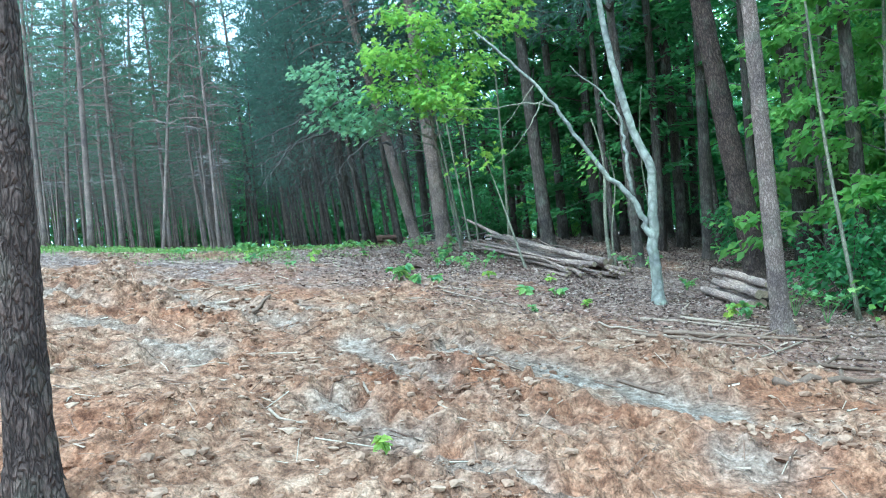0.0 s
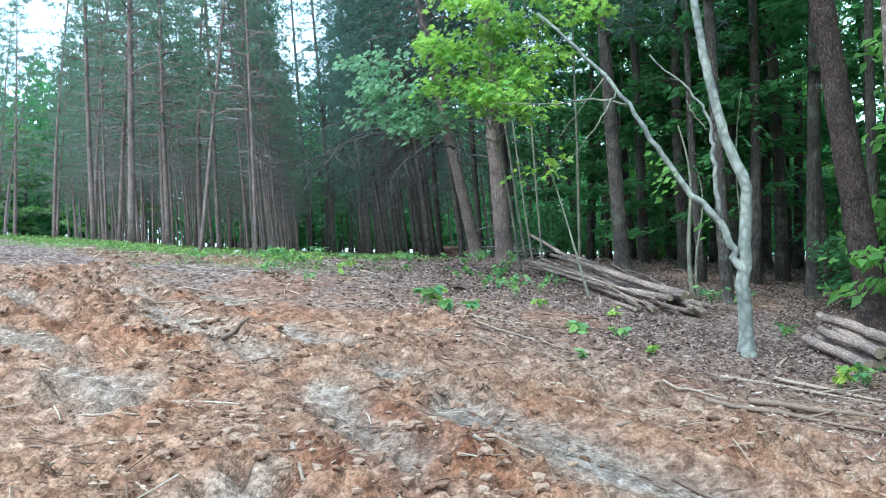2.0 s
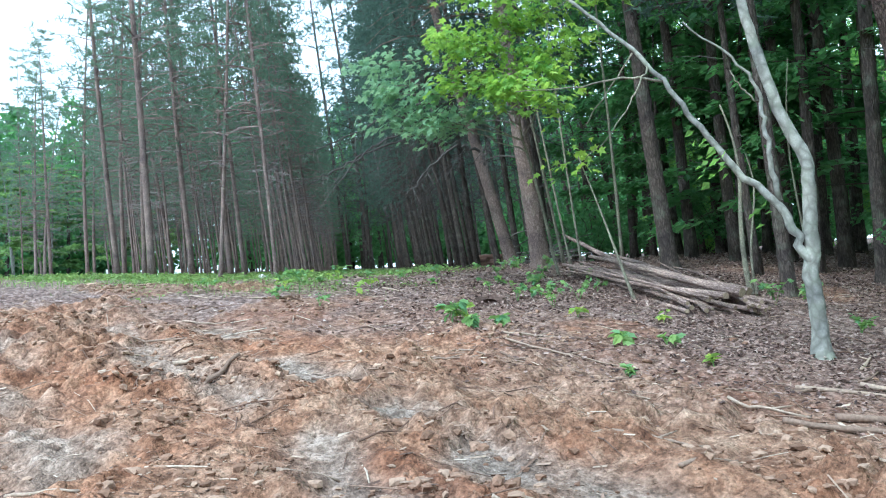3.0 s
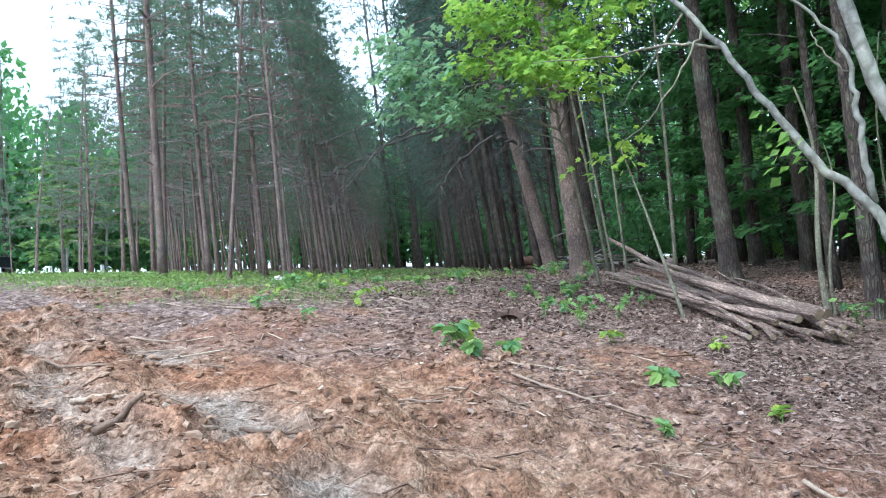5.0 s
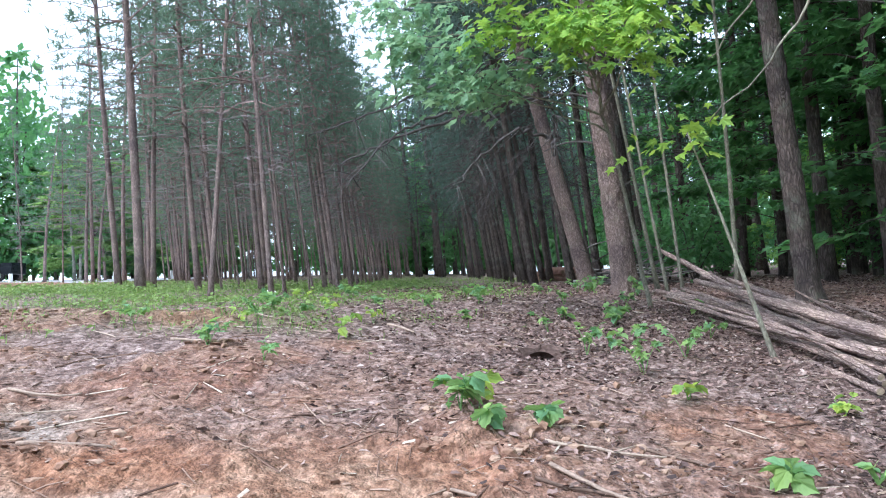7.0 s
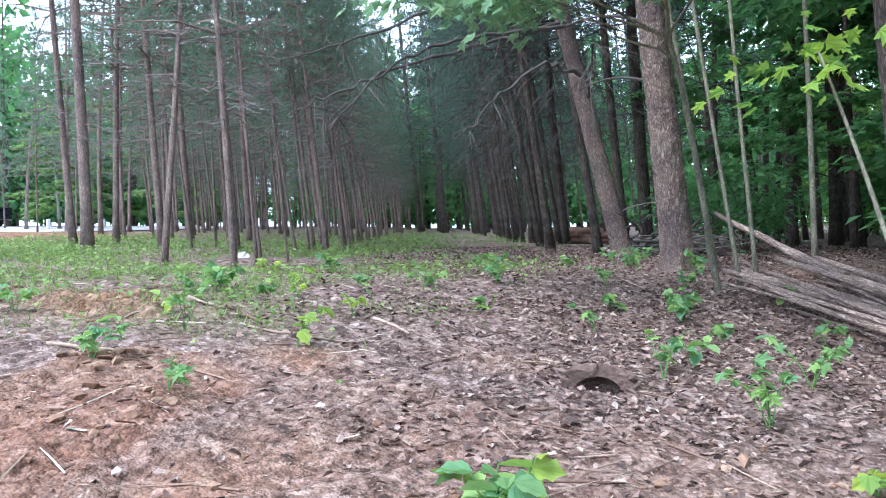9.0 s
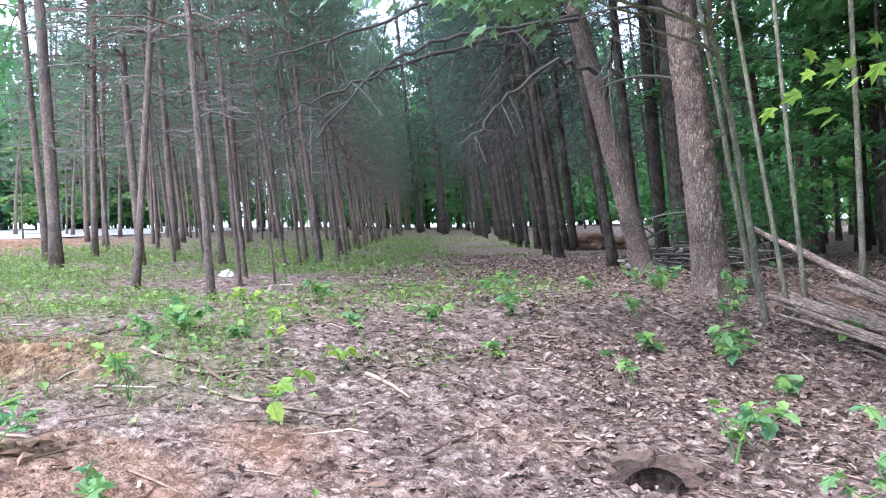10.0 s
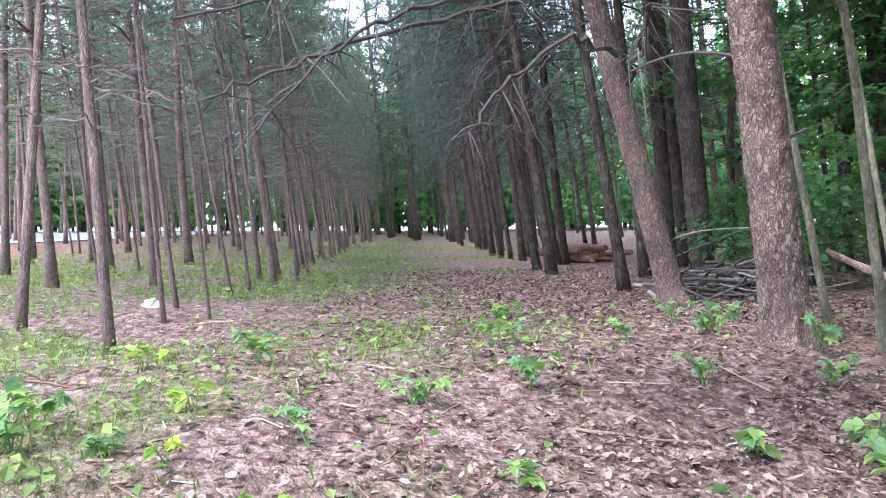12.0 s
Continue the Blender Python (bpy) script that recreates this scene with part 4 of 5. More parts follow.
def plant_wood(k, x, y, lean, turn, s, group="trees of the wood"):
    m = stand(x, y, lean, turn, s)
    if wood_used[k]:
        ob = copy_thing(woods[k], m)
    else:
        wood_used[k], ob = True, woods[k]
        move_thing(ob, m)
    tagged(ob, group=group)


wr = np.random.default_rng(77)
count = 0
for _ in range(3000):
    x, y = wr.uniform(-7, 27), wr.uniform(9, 46)
    u, v = to_uv(x, y)
    front = 3.6 + max(0.0, (13.6 - y)) * 0.9
    if x < front - 4.5 + max(0, (y - 19)) * -0.3 or v < 7.4 or (x - 0.68) ** 2 + (y - 11.8) ** 2 < 9:
        continue
    if y < 15.5 and x < 4.2:
        continue
    if count < 108 and spaced(x, y, 1.5):
        far = math.hypot(x, y - 8)
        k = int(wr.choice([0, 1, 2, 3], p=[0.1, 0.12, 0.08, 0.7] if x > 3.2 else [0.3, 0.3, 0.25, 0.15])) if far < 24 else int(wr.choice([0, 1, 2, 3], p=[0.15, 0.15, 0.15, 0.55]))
        w = wr.uniform(0.85, 1.3)
        plant_wood(k, x, y, (wr.normal(-0.03, 0.03), wr.normal(0, 0.03)), wr.uniform(0, 6.28), (w, w, wr.uniform(0.85, 1.25)))
        count += 1

for _ in range(300):
    x, y = wr.uniform(-3, 3.5), wr.uniform(18.5, 28)
    if to_uv(x, y)[1] > 7.6 and x > 3.6 - 0.42 * (y - 10) and count < 120 and spaced(x, y, 1.1):
        w = wr.uniform(0.9, 1.2)
        plant_wood(2, x, y, (wr.normal(-0.04, 0.03), 0), wr.uniform(0, 6.28), (w, w, wr.uniform(1.0, 1.25)))
        count += 1

# the lane's far end closes in trees
for _ in range(400):
    u, v = wr.uniform(62, 78), wr.uniform(-4, 8)
    x, y = from_uv(u, v)
    if count < 148 and spaced(x, y, 2.4):
        w = wr.uniform(0.9, 1.3)
        plant_wood(int(wr.choice([0, 1, 2])), x, y, (wr.normal(-0.03, 0.03), 0), wr.uniform(0, 6.28), (w, w, wr.uniform(0.9, 1.2)), "trees at the lane's end")
        count += 1

# young trees in the lighter sunlit leaf tone along the wood's front
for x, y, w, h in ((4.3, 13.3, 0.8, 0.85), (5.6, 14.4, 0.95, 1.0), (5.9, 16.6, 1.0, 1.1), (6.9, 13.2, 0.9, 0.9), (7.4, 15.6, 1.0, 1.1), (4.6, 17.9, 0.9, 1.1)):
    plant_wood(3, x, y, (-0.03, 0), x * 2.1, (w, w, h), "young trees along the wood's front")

# bare dark stems among them
stem_mesh = []
for i in range(3):
    s = Soup()
    r = np.random.default_rng(90 + i)
    pts = trunk_points(12, r.normal(0, 0.4, 2), r, 14, 0.06)
    tube(s, pts, trunk_radii(pts, 0.16 + 0.05 * i, 12), 9, True, 0.12, i)
    b = Soup()
    for _ in range(16):
        z = r.uniform(1.8, 9)
        a, ln = r.uniform(0, 6.283), r.uniform(0.3, 1.3)
        p = np.array([np.interp(z, pts[:, 2], pts[:, k]) for k in range(3)])
        d = np.array([math.cos(a), math.sin(a), r.uniform(-0.2, 0.3)]) * ln
        tube(b, [p, p + d * 0.5 + [0, 0, 0.04], p + d], [0.013, 0.008, 0.003], 4, False)
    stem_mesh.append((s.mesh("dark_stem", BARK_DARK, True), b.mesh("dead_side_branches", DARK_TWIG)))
count = 0
for _ in range(2000):
    x, y = wr.uniform(-8, 26), wr.uniform(13, 46)
    u, v = to_uv(x, y)
    if v < 6.4 or (y < 16.5 and x < 3.4) or x < 3.4 - 0.42 * (y - 10):
        continue
    if count < 70 and spaced(x, y, 0.9):
        w = wr.uniform(0.6, 1.3)
        root = thing("forest_tree", "slim dark trunk inside the shady wood", "tree", "stems of the wood")
        part("trunk", stem_mesh[count % 3][0], root)
        tagged(part("branchwork", stem_mesh[count % 3][1], root), kind="stuff")
        move_thing(root, stand(x, y, (wr.normal(-0.05, 0.03), wr.normal(0, 0.03)), wr.uniform(0, 6), (w, w, 1)))
        count += 1

# broadleaf trees in a sunlit leaf tone beyond the road, and the far wood that closes the view
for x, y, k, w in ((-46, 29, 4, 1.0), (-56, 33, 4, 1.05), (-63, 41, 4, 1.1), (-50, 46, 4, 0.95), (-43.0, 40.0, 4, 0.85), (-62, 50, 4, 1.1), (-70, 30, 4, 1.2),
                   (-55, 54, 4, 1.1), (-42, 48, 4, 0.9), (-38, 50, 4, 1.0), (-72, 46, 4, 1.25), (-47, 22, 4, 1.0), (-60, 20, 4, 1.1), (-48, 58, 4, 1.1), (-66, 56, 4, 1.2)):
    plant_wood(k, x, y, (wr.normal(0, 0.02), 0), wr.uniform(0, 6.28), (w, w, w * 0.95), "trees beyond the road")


for x, y in ((-36, 36), (-33.5, 33.2), (-38.5, 37.6), (-41, 36.5), (-44.5, 43.5), (-31, 34.5), (-35, 41), (-29, 28.5), (-46.5, 39)):
    w = wr.uniform(0.95, 1.35)
    plant_pine(int(wr.integers(0, 4)), x, y, (wr.normal(0, 0.02), 0), wr.uniform(0, 6.28), (w, w, wr.uniform(0.75, 0.95)))


def far_woods():
    """Distant trees all round, too many to count."""
    r = np.random.default_rng(101)
    trunk, leaf = Soup(), Soup()
    for _ in range(800):
        a = r.uniform(0, 6.283)
        d = r.uniform(68, 110) if 1.2 < a < 3.1 else r.uniform(34, 75)
        seen = 0.1 < a < 3.0
        x, y = math.cos(a) * d - 3, math.sin(a) * d + 8
        u, v = to_uv(x, y)
        if -40 < v < 8 and -25 < u < 66:
            continue
        z, h = float(slope(np.float64(x), np.float64(y))), r.uniform(11, 19) if seen else r.uniform(8, 13)
        tube(trunk, [(x, y, z - 0.3), (x + r.normal(0, 0.3), y, z + h * 0.5), (x + r.normal(0, 0.6), y, z + h)], [0.2, 0.14, 0.04], 5, False)
        n = 620 if seen else 60
        g = r.random(n) ** 1.2
        wide = 2.8 * np.sqrt(np.clip(1 - (g * 1.02) ** 2, 0, 1)) + 0.5
        ang = r.uniform(0, 6.283, n)
        q = np.sqrt(r.random(n)) * wide
        cen = np.c_[x + np.cos(ang) * q, y + np.sin(ang) * q, z + (0.75 if seen else 0.2) + h * g]
        leaf_faces(leaf, cen, unit_random(r, n), unit_random(r, n), r.uniform(0.4, 0.95, n) if seen else r.uniform(0.6, 1.35, n), OVAL)
    tagged(new("far_woods", trunk.mesh("far_trunks", BARK_DARK)), "distant dark trunks closing the view", "woods", kind="stuff")
    tagged(new("far_foliage", leaf.mesh("far_foliage", LEAF_FOREST)), "distant green foliage closing the view", "woods", kind="stuff")


far_woods()


# ---- log heaps ----
def log_mesh(length, r0, r1, bend, seed, bark, seg=10):
    """A trimmed pole along x with cut ends and knots; its ends are of raw wood."""
    r = np.random.default_rng(seed)
    t = np.linspace(0, 1, 14)
    pts = np.c_[t * length, bend * np.sin(t * math.pi) + 0.02 * np.sin(t * 9 + seed), 0.6 * bend * np.sin(t * 2.2 + seed)]
    pts[:, 2] -= pts[0, 2]
    rad = r0 + (r1 - r0) * t
    s = Soup()
    rad = rad * (1 + 0.22 * (r.random(14) > 0.72)) * r.uniform(0.93, 1.07, 14)
    tube(s, pts, rad, seg, True, 0.3, seed)
    me = s.mesh("pole", bark, True)
    me.materials.append(CUT_WOOD)
    for p in me.polygons[-2:]:
        p.material_index = 1
        p.use_smooth = False
    return me


def lay_log(name, label, group, mesh, foot, tip):
    foot, tip = Vector(foot), Vector(tip)
    ob = thing(name, label, "log", group, data=mesh)
    ob.matrix_basis = Matrix.Translation(foot) @ (tip - foot).to_track_quat("X", "Z").to_matrix().to_4x4()
    return ob


def pole_heap():
    """Long trimmed poles laid side by side in a low heap, thick ends together."""
    r = np.random.default_rng(201)
    for i in range(34):
        layer = 0 if i < 15 else (1 if i < 27 else 2)
        k = (i if layer == 0 else i - 15 if layer == 1 else i - 27)
        n = (15, 12, 7)[layer]
        off = (k - (n - 1) / 2) * 0.095 + r.normal(0, 0.03)
        r0, r1 = (r.uniform(0.02, 0.037), r.uniform(0.009, 0.018)) if not (layer == 2 and k in (4, 5, 6)) else (0.05, 0.027)
        fx, fy = -0.25 + off * 0.82 + r.normal(0, 0.06), 13.8 + off * 0.2 + r.uniform(-0.15, 0.8)
        length = r.uniform(3.5, 5.0)
        ang = math.atan2(4.5, -2.45) + r.normal(0, 0.10) - off * 0.05
        tx, ty = fx + math.cos(ang) * length, fy + math.sin(ang) * length
        lift = 0.05 + layer * 0.085 + r.uniform(-0.02, 0.03)
        fz, tz = float(slope(fx, fy)) + lift + 0.02, float(slope(tx, ty)) + 0.03 + lift * 0.45
        lay_log("log", "long trimmed pine pole in a low heap", "poles of the long heap", log_mesh(length, r0, r1, r.normal(0, 0.16), 300 + i, LOG_BARK), (fx, fy, fz), (tx, ty, tz))


pole_heap()


def short_heap():
    r = np.random.default_rng(211)
    for i in range(13):
        layer = 0 if i < 7 else 1 if i < 11 else 2
        k = i if layer == 0 else i - 7 if layer == 1 else i - 11
        off = (k - (6, 3, 1)[layer] / 2) * 0.12 + r.normal(0, 0.02)
        ang = math.radians(112) + r.normal(0, 0.07)
        fx, fy = 2.2 + off * 0.75, 12.0 + off * 0.3 + r.normal(0, 0.1)
        length = r.uniform(1.1, 1.5)
        tx, ty = fx + math.cos(ang) * length, fy + math.sin(ang) * length
        lift = 0.08 + layer * 0.14
        lay_log("log", "short pale cut log in a small heap", "logs of the short heap", log_mesh(length, r.uniform(0.045, 0.065), r.uniform(0.04, 0.055), r.normal(0, 0.02), 340 + i, LOG_BARK),
                (fx, fy, float(slope(fx, fy)) + lift), (tx, ty, float(slope(tx, ty)) + lift))


short_heap()


def brush_heap():
    r = np.random.default_rng(221)
    for i in range(72):
        g = r.random()
        cx, cy = -4.45 + r.normal(0, 0.28), 21.55 + r.normal(0, 0.32)
        ang = math.radians(-50) + r.normal(0, 0.55)
        length = r.uniform(0.8, 1.9)
        dx, dy = math.cos(ang) * length / 2, math.sin(ang) * length / 2
        base = float(slope(cx, cy)) + 0.03 + 0.42 * g * (1 - 0.3 * r.random())
        lay_log("branch", "grey dead branch in a brush heap", "branches of the brush heap", log_mesh(length, r.uniform(0.008, 0.026), 0.006, r.normal(0, 0.26), 3600 + i, LOG_GREY, 6),
                (cx - dx, cy - dy, base), (cx + dx, cy + dy, base + r.normal(-0.05, 0.1)))


brush_heap()
for i in range(9):
    q = np.random.default_rng(230 + i)
    fx, fy = -9.5 + q.normal(0, 0.25), 30.4 + q.normal(0, 0.2)
    tx, ty = fx + 1.3 + q.normal(0, 0.25), fy - 1.2 + q.normal(0, 0.3)
    zz = float(slope(fx, fy)) + 0.08 + 0.11 * (i // 4) + q.uniform(0, 0.04)
    lay_log("log", "reddish felled log in a stack by the lane", "logs of the far stack", log_mesh(1.8, 0.085, 0.07, 0.03, 420 + i, LOG_RED), (fx, fy, zz), (tx, ty, zz + 0.02))
lay_log("branch", "bare pale branch leaning on the log heap", "", log_mesh(2.5, 0.05, 0.02, 0.12, 440, LOG_BARK), (-2.05, 17.3, 1.55), (-3.45, 19.2, 2.15))
lay_log("branch", "pale split branch beside the log heap", "", log_mesh(2.4, 0.06, 0.03, 0.1, 441, LOG_BARK), (-1.7, 16.4, 1.32), (-3.2, 18.4, 1.62))

# dead boughs that reach over the lane from the leaning pine
for i, line in enumerate([[(-5.65, 20.1, 5.0), (-6.3, 19.3, 4.7), (-7.08, 17.75, 4.1), (-7.3, 16.75, 3.65), (-7.5, 16.2, 3.4)], [(-5.75, 19.9, 5.5), (-6.6, 18.6, 5.1), (-7.1, 17.2, 4.4), (-7.45, 15.9, 3.9)],
                          [(-5.6, 19.9, 4.9), (-6.5, 18.65, 4.6), (-7.0, 17.45, 4.1), (-7.25, 16.5, 3.2)], [(-5.3, 20.0, 3.9), (-5.0, 19.2, 4.2), (-4.8, 18.6, 4.3)], [(-5.4, 20.0, 4.2), (-5.7, 19.3, 4.3), (-6.1, 18.6, 3.8), (-6.3, 18.2, 3.3)]]):
    r = np.random.default_rng(500 + i)
    inv = leaning_pine.matrix_basis.inverted()
    s = Soup()
    local = [inv @ Vector(p) for p in limb_points(line, 6, 0.025, i)]
    local = np.array([tuple(p) for p in local])
    tube(s, local, np.linspace(0.034, 0.009, len(local)), 6, False)
    for _ in range(26):
        k = r.integers(3, len(local))
        d = r.normal(0, 0.22, 3) + [0, 0, -0.32]
        tube(s, [local[k], local[k] + d * 0.5 + [0, 0, 0.04], local[k] + d * r.uniform(0.7, 1.6)], [0.007, 0.005, 0.002], 3, False)
    part("dead_bough", s.mesh("dead_bough", DARK_TWIG), leaning_pine, "long bare dead bough with drooping twigs")

# stubs of broken branches on the big pine
for i, (zz, a) in enumerate([(2.9, 3.4), (3.3, 2.6), (2.2, 3.0), (1.5, 0.2), (3.7, 3.9)]):
    s = Soup()
    d = np.array([math.cos(a), math.sin(a), 0.12])
    k = np.linspace(0.12, 1.0 if i < 3 else 0.3, 6)
    tube(s, np.c_[d[0] * k, d[1] * k, zz + d[2] * k + 0.12 * np.sin(k * 3)], np.linspace(0.02, 0.008, 6), 6, True)
    part("branch_stub", s.mesh("branch_stub", DARK_TWIG), main_pine)


# ---- weeds and seedlings ----
def leaf_data(name, outline, size, mat):
    s = Soup()
    leaf_faces(s, [[0, 0, 0]], [[1, 0, 0]], [[0, 0, 1]], [size], outline)
    return s.mesh(name, mat)


BROAD = [(0, 0, 0), (0.1, -0.22, 0.07), (0.32, -0.40, 0.10), (0.5, -0.30, 0.06), (0.72, -0.34, 0.02), (0.84, -0.16, -0.04), (1.05, 0, -0.2), (0.84, 0.16, -0.04), (0.72, 0.34, 0.02), (0.5, 0.30, 0.06), (0.32, 0.40, 0.10), (0.1, 0.22, 0.07)]
LEAVES = {"maple": leaf_data("lobed_leaf", MAPLE, 1.0, SEEDLING), "broad": leaf_data("broad_leaf", BROAD, 1.0, SEEDLING), "lime": leaf_data("lime_leaf", BROAD, 1.0, SEEDLING_LIME)}


def weed(x, y, height, count, size, kind, label, seed):
    count, size = int(count * 1.7), size * 0.66
    r = np.random.default_rng(seed)
    z = ground_z(x, y)
    root = thing("weed", label, "plant", "weeds on the ground", at=(x, y, z))
    s = Soup()
    tops = []
    for _ in range(max(1, count // 5)):
        a, out = r.uniform(0, 6.283), r.uniform(0.3, 1.1) * height
        tip = np.array([math.cos(a) * out, math.sin(a) * out, height * r.uniform(0.7, 1.0)])
        line = limb_points([(0, 0, -0.02), tip * [0.3, 0.3, 0.6], tip], 3, 0.003, seed)
        tube(s, line, np.linspace(0.005, 0.0025, len(line)), 4, False)
        tops.append(line)
    part("stem", s.mesh("weed_stem", LEAF_WEED), root)
    for i in range(count):
        line = tops[i % len(tops)]
        p = line[r.integers(len(line) // 2, len(line))]
        a = i * 2.4 + r.normal(0, 0.3)
        ob = part("leaf", LEAVES[kind], root)
        q = r.uniform(0.65, 1.15) * size
        ob.matrix_basis = Matrix.Translation(Vector(p)) @ Matrix.Rotation(a, 4, "Z") @ Matrix.Rotation(r.uniform(-0.5, 0.8), 4, "Y") @ Matrix.Rotation(r.normal(0, 0.5), 4, "X") @ Matrix.Diagonal((q, q, q, 1))


WEEDS = [
    (-3.05, 11.4, 0.24, 15, 0.2, "broad", "leafy green weed in clay soil"),
    (-2.75, 11.2, 0.18, 8, 0.2, "broad", "low green weed in clay soil"),
    (-1.15, 11.15, 0.15, 8, 0.2, "broad", "blue-green broad-leaved weed on bare soil"),
    (-2.34, 13.25, 0.34, 14, 0.14, "maple", "bushy green seedling among dry leaves"),
    (-5.04, 12.98, 0.28, 7, 0.15, "lime", "yellow-green seedling on bare soil"),
    (-5.68, 12.0, 0.2, 10, 0.16, "maple", "low green seedling on clay"),
    (-3.27, 15.9, 0.28, 12, 0.17, "broad", "broad-leaved green weed among dry leaves"),
    (-2.91, 14.4, 0.2, 7, 0.17, "broad", "low green weed among dry leaves"),
    (-5.6, 14.7, 0.22, 6, 0.12, "maple", "small green seedling on litter"),
    (-0.7, 11.6, 0.16, 6, 0.2, "broad", "pale green low weed on bare soil"),
    (-0.95, 12.9, 0.15, 7, 0.15, "lime", "lime green low weed among litter"),
    (-1.9, 12.6, 0.14, 7, 0.14, "lime", "yellow-green low weed among litter"),
    (-3.0, 13.9, 0.3, 10, 0.14, "maple", "bushy seedling among dry leaves"),
    (-2.2, 14.2, 0.3, 12, 0.15, "maple", "green seedling near the log heap"),
]
WEEDS += [
    (-3.55, 18.15, 0.3, 12, 0.16, "maple", "leafy seedling at the foot of a pine"),
    (-4.3, 18.6, 0.28, 12, 0.15, "maple", "leafy seedling between two pines"),
    (-4.75, 19.2, 0.25, 10, 0.14, "maple", "leafy seedling at the foot of a leaning pine"),
    (-2.6, 17.0, 0.25, 8, 0.15, "broad", "green weed by the log heap"),
    (-4.6, 14.9, 0.12, 8, 0.13, "maple", "low green seedling on litter"),
    (-5.1, 16.2, 0.2, 12, 0.14, "maple", "green clump on the lane"),
    (-5.9, 17.6, 0.25, 14, 0.16, "maple", "green clump on the lane"),
    (-3.75, 15.0, 0.2, 6, 0.12, "maple", "small seedling among dry leaves"),
    (-2.9, 15.3, 0.2, 7, 0.15, "broad", "green weed among dry leaves"),
    (-2.2, 15.6, 0.18, 7, 0.14, "broad", "green weed among dry leaves"),
    (-5.3, 14.0, 0.2, 6, 0.1, "lime", "yellow-green seedling on litter"),
    (-6.6, 14.0, 0.22, 12, 0.14, "maple", "green seedling in thin grass"),
    (-6.2, 13.1, 0.2, 8, 0.12, "lime", "yellow-green seedling on clay"),
    (-7.2, 12.6, 0.2, 10, 0.14, "maple", "green seedling on clay"),
]
WEEDS += [
    (-5.0, 11.9, 0.16, 7, 0.13, "maple", "small green seedling on clay"),
    (-5.9, 12.9, 0.3, 9, 0.13, "maple", "green seedling at the grass edge"),
    (-1.35, 4.55, 0.16, 7, 0.14, "lime", "small green weed on bare clay"),
    (1.45, 10.6, 0.25, 10, 0.15, "lime", "green weed by the short logs"),
    (1.7, 10.8, 0.25, 10, 0.16, "maple", "green weed by the short logs"),
    (2.7, 11.0, 0.5, 20, 0.17, "maple", "leafy bush at the wood's edge"),
    (2.4, 11.4, 0.5, 18, 0.16, "maple", "leafy bush at the wood's edge"),
    (0.35, 14.9, 0.35, 14, 0.17, "maple", "green weed by the log heap"),
    (0.8, 14.6, 0.35, 14, 0.16, "maple", "green weed by the log heap"),
    (1.2, 13.4, 0.2, 10, 0.15, "maple", "green weed under the forked tree"),
    (-0.3, 10.8, 0.1, 5, 0.15, "lime", "pale low weed on bare soil"),
    (-6.9, 16.0, 0.25, 14, 0.15, "maple", "green clump among the pines"),
    (-4.2, 16.9, 0.2, 9, 0.13, "maple", "green clump on the lane"),
    (-3.5, 17.3, 0.2, 9, 0.14, "maple", "green weed near the big pine"),
]
WEEDS += [(-3.0, 11.55, 0.26, 9, 0.18, "lime", "yellow-green weed in clay soil"), (-2.5, 11.4, 0.12, 6, 0.2, "broad", "low blue-green weed on bare soil"),
          (-0.95, 10.1, 0.1, 8, 0.13, "maple", "low green seedling on red soil"), (-6.3, 14.2, 0.12, 8, 0.13, "maple", "low green seedling on litter"), (-6.87, 14.3, 0.24, 12, 0.15, "maple", "leafy seedling in thin grass"), (-5.55, 15.6, 0.16, 12, 0.14, "maple", "low spreading seedling on litter"),
          (-3.84, 15.9, 0.15, 6, 0.16, "broad", "low green weed among dry leaves"), (-3.3, 16.3, 0.25, 10, 0.17, "broad", "leafy weed among dry leaves"), (-4.91, 18.0, 0.14, 8, 0.13, "maple", "low seedling on the lane"),
          (-6.3, 19.0, 0.16, 12, 0.15, "maple", "green clump on the lane"), (-7.3, 15.4, 0.16, 10, 0.13, "lime", "yellow-green seedling in thin grass"), (-6.45, 14.8, 0.14, 7, 0.12, "lime", "yellow-green seedling in thin grass"),
          (-5.95, 14.2, 0.12, 6, 0.11, "lime", "yellow-green seedling on litter"), (-4.4, 18.75, 0.2, 10, 0.15, "maple", "leafy seedling between two pines"), (-6.75, 13.85, 0.22, 12, 0.14, "maple", "leafy seedling in thin grass")]
for i, w in enumerate(WEEDS):
    weed(*w, 600 + i)


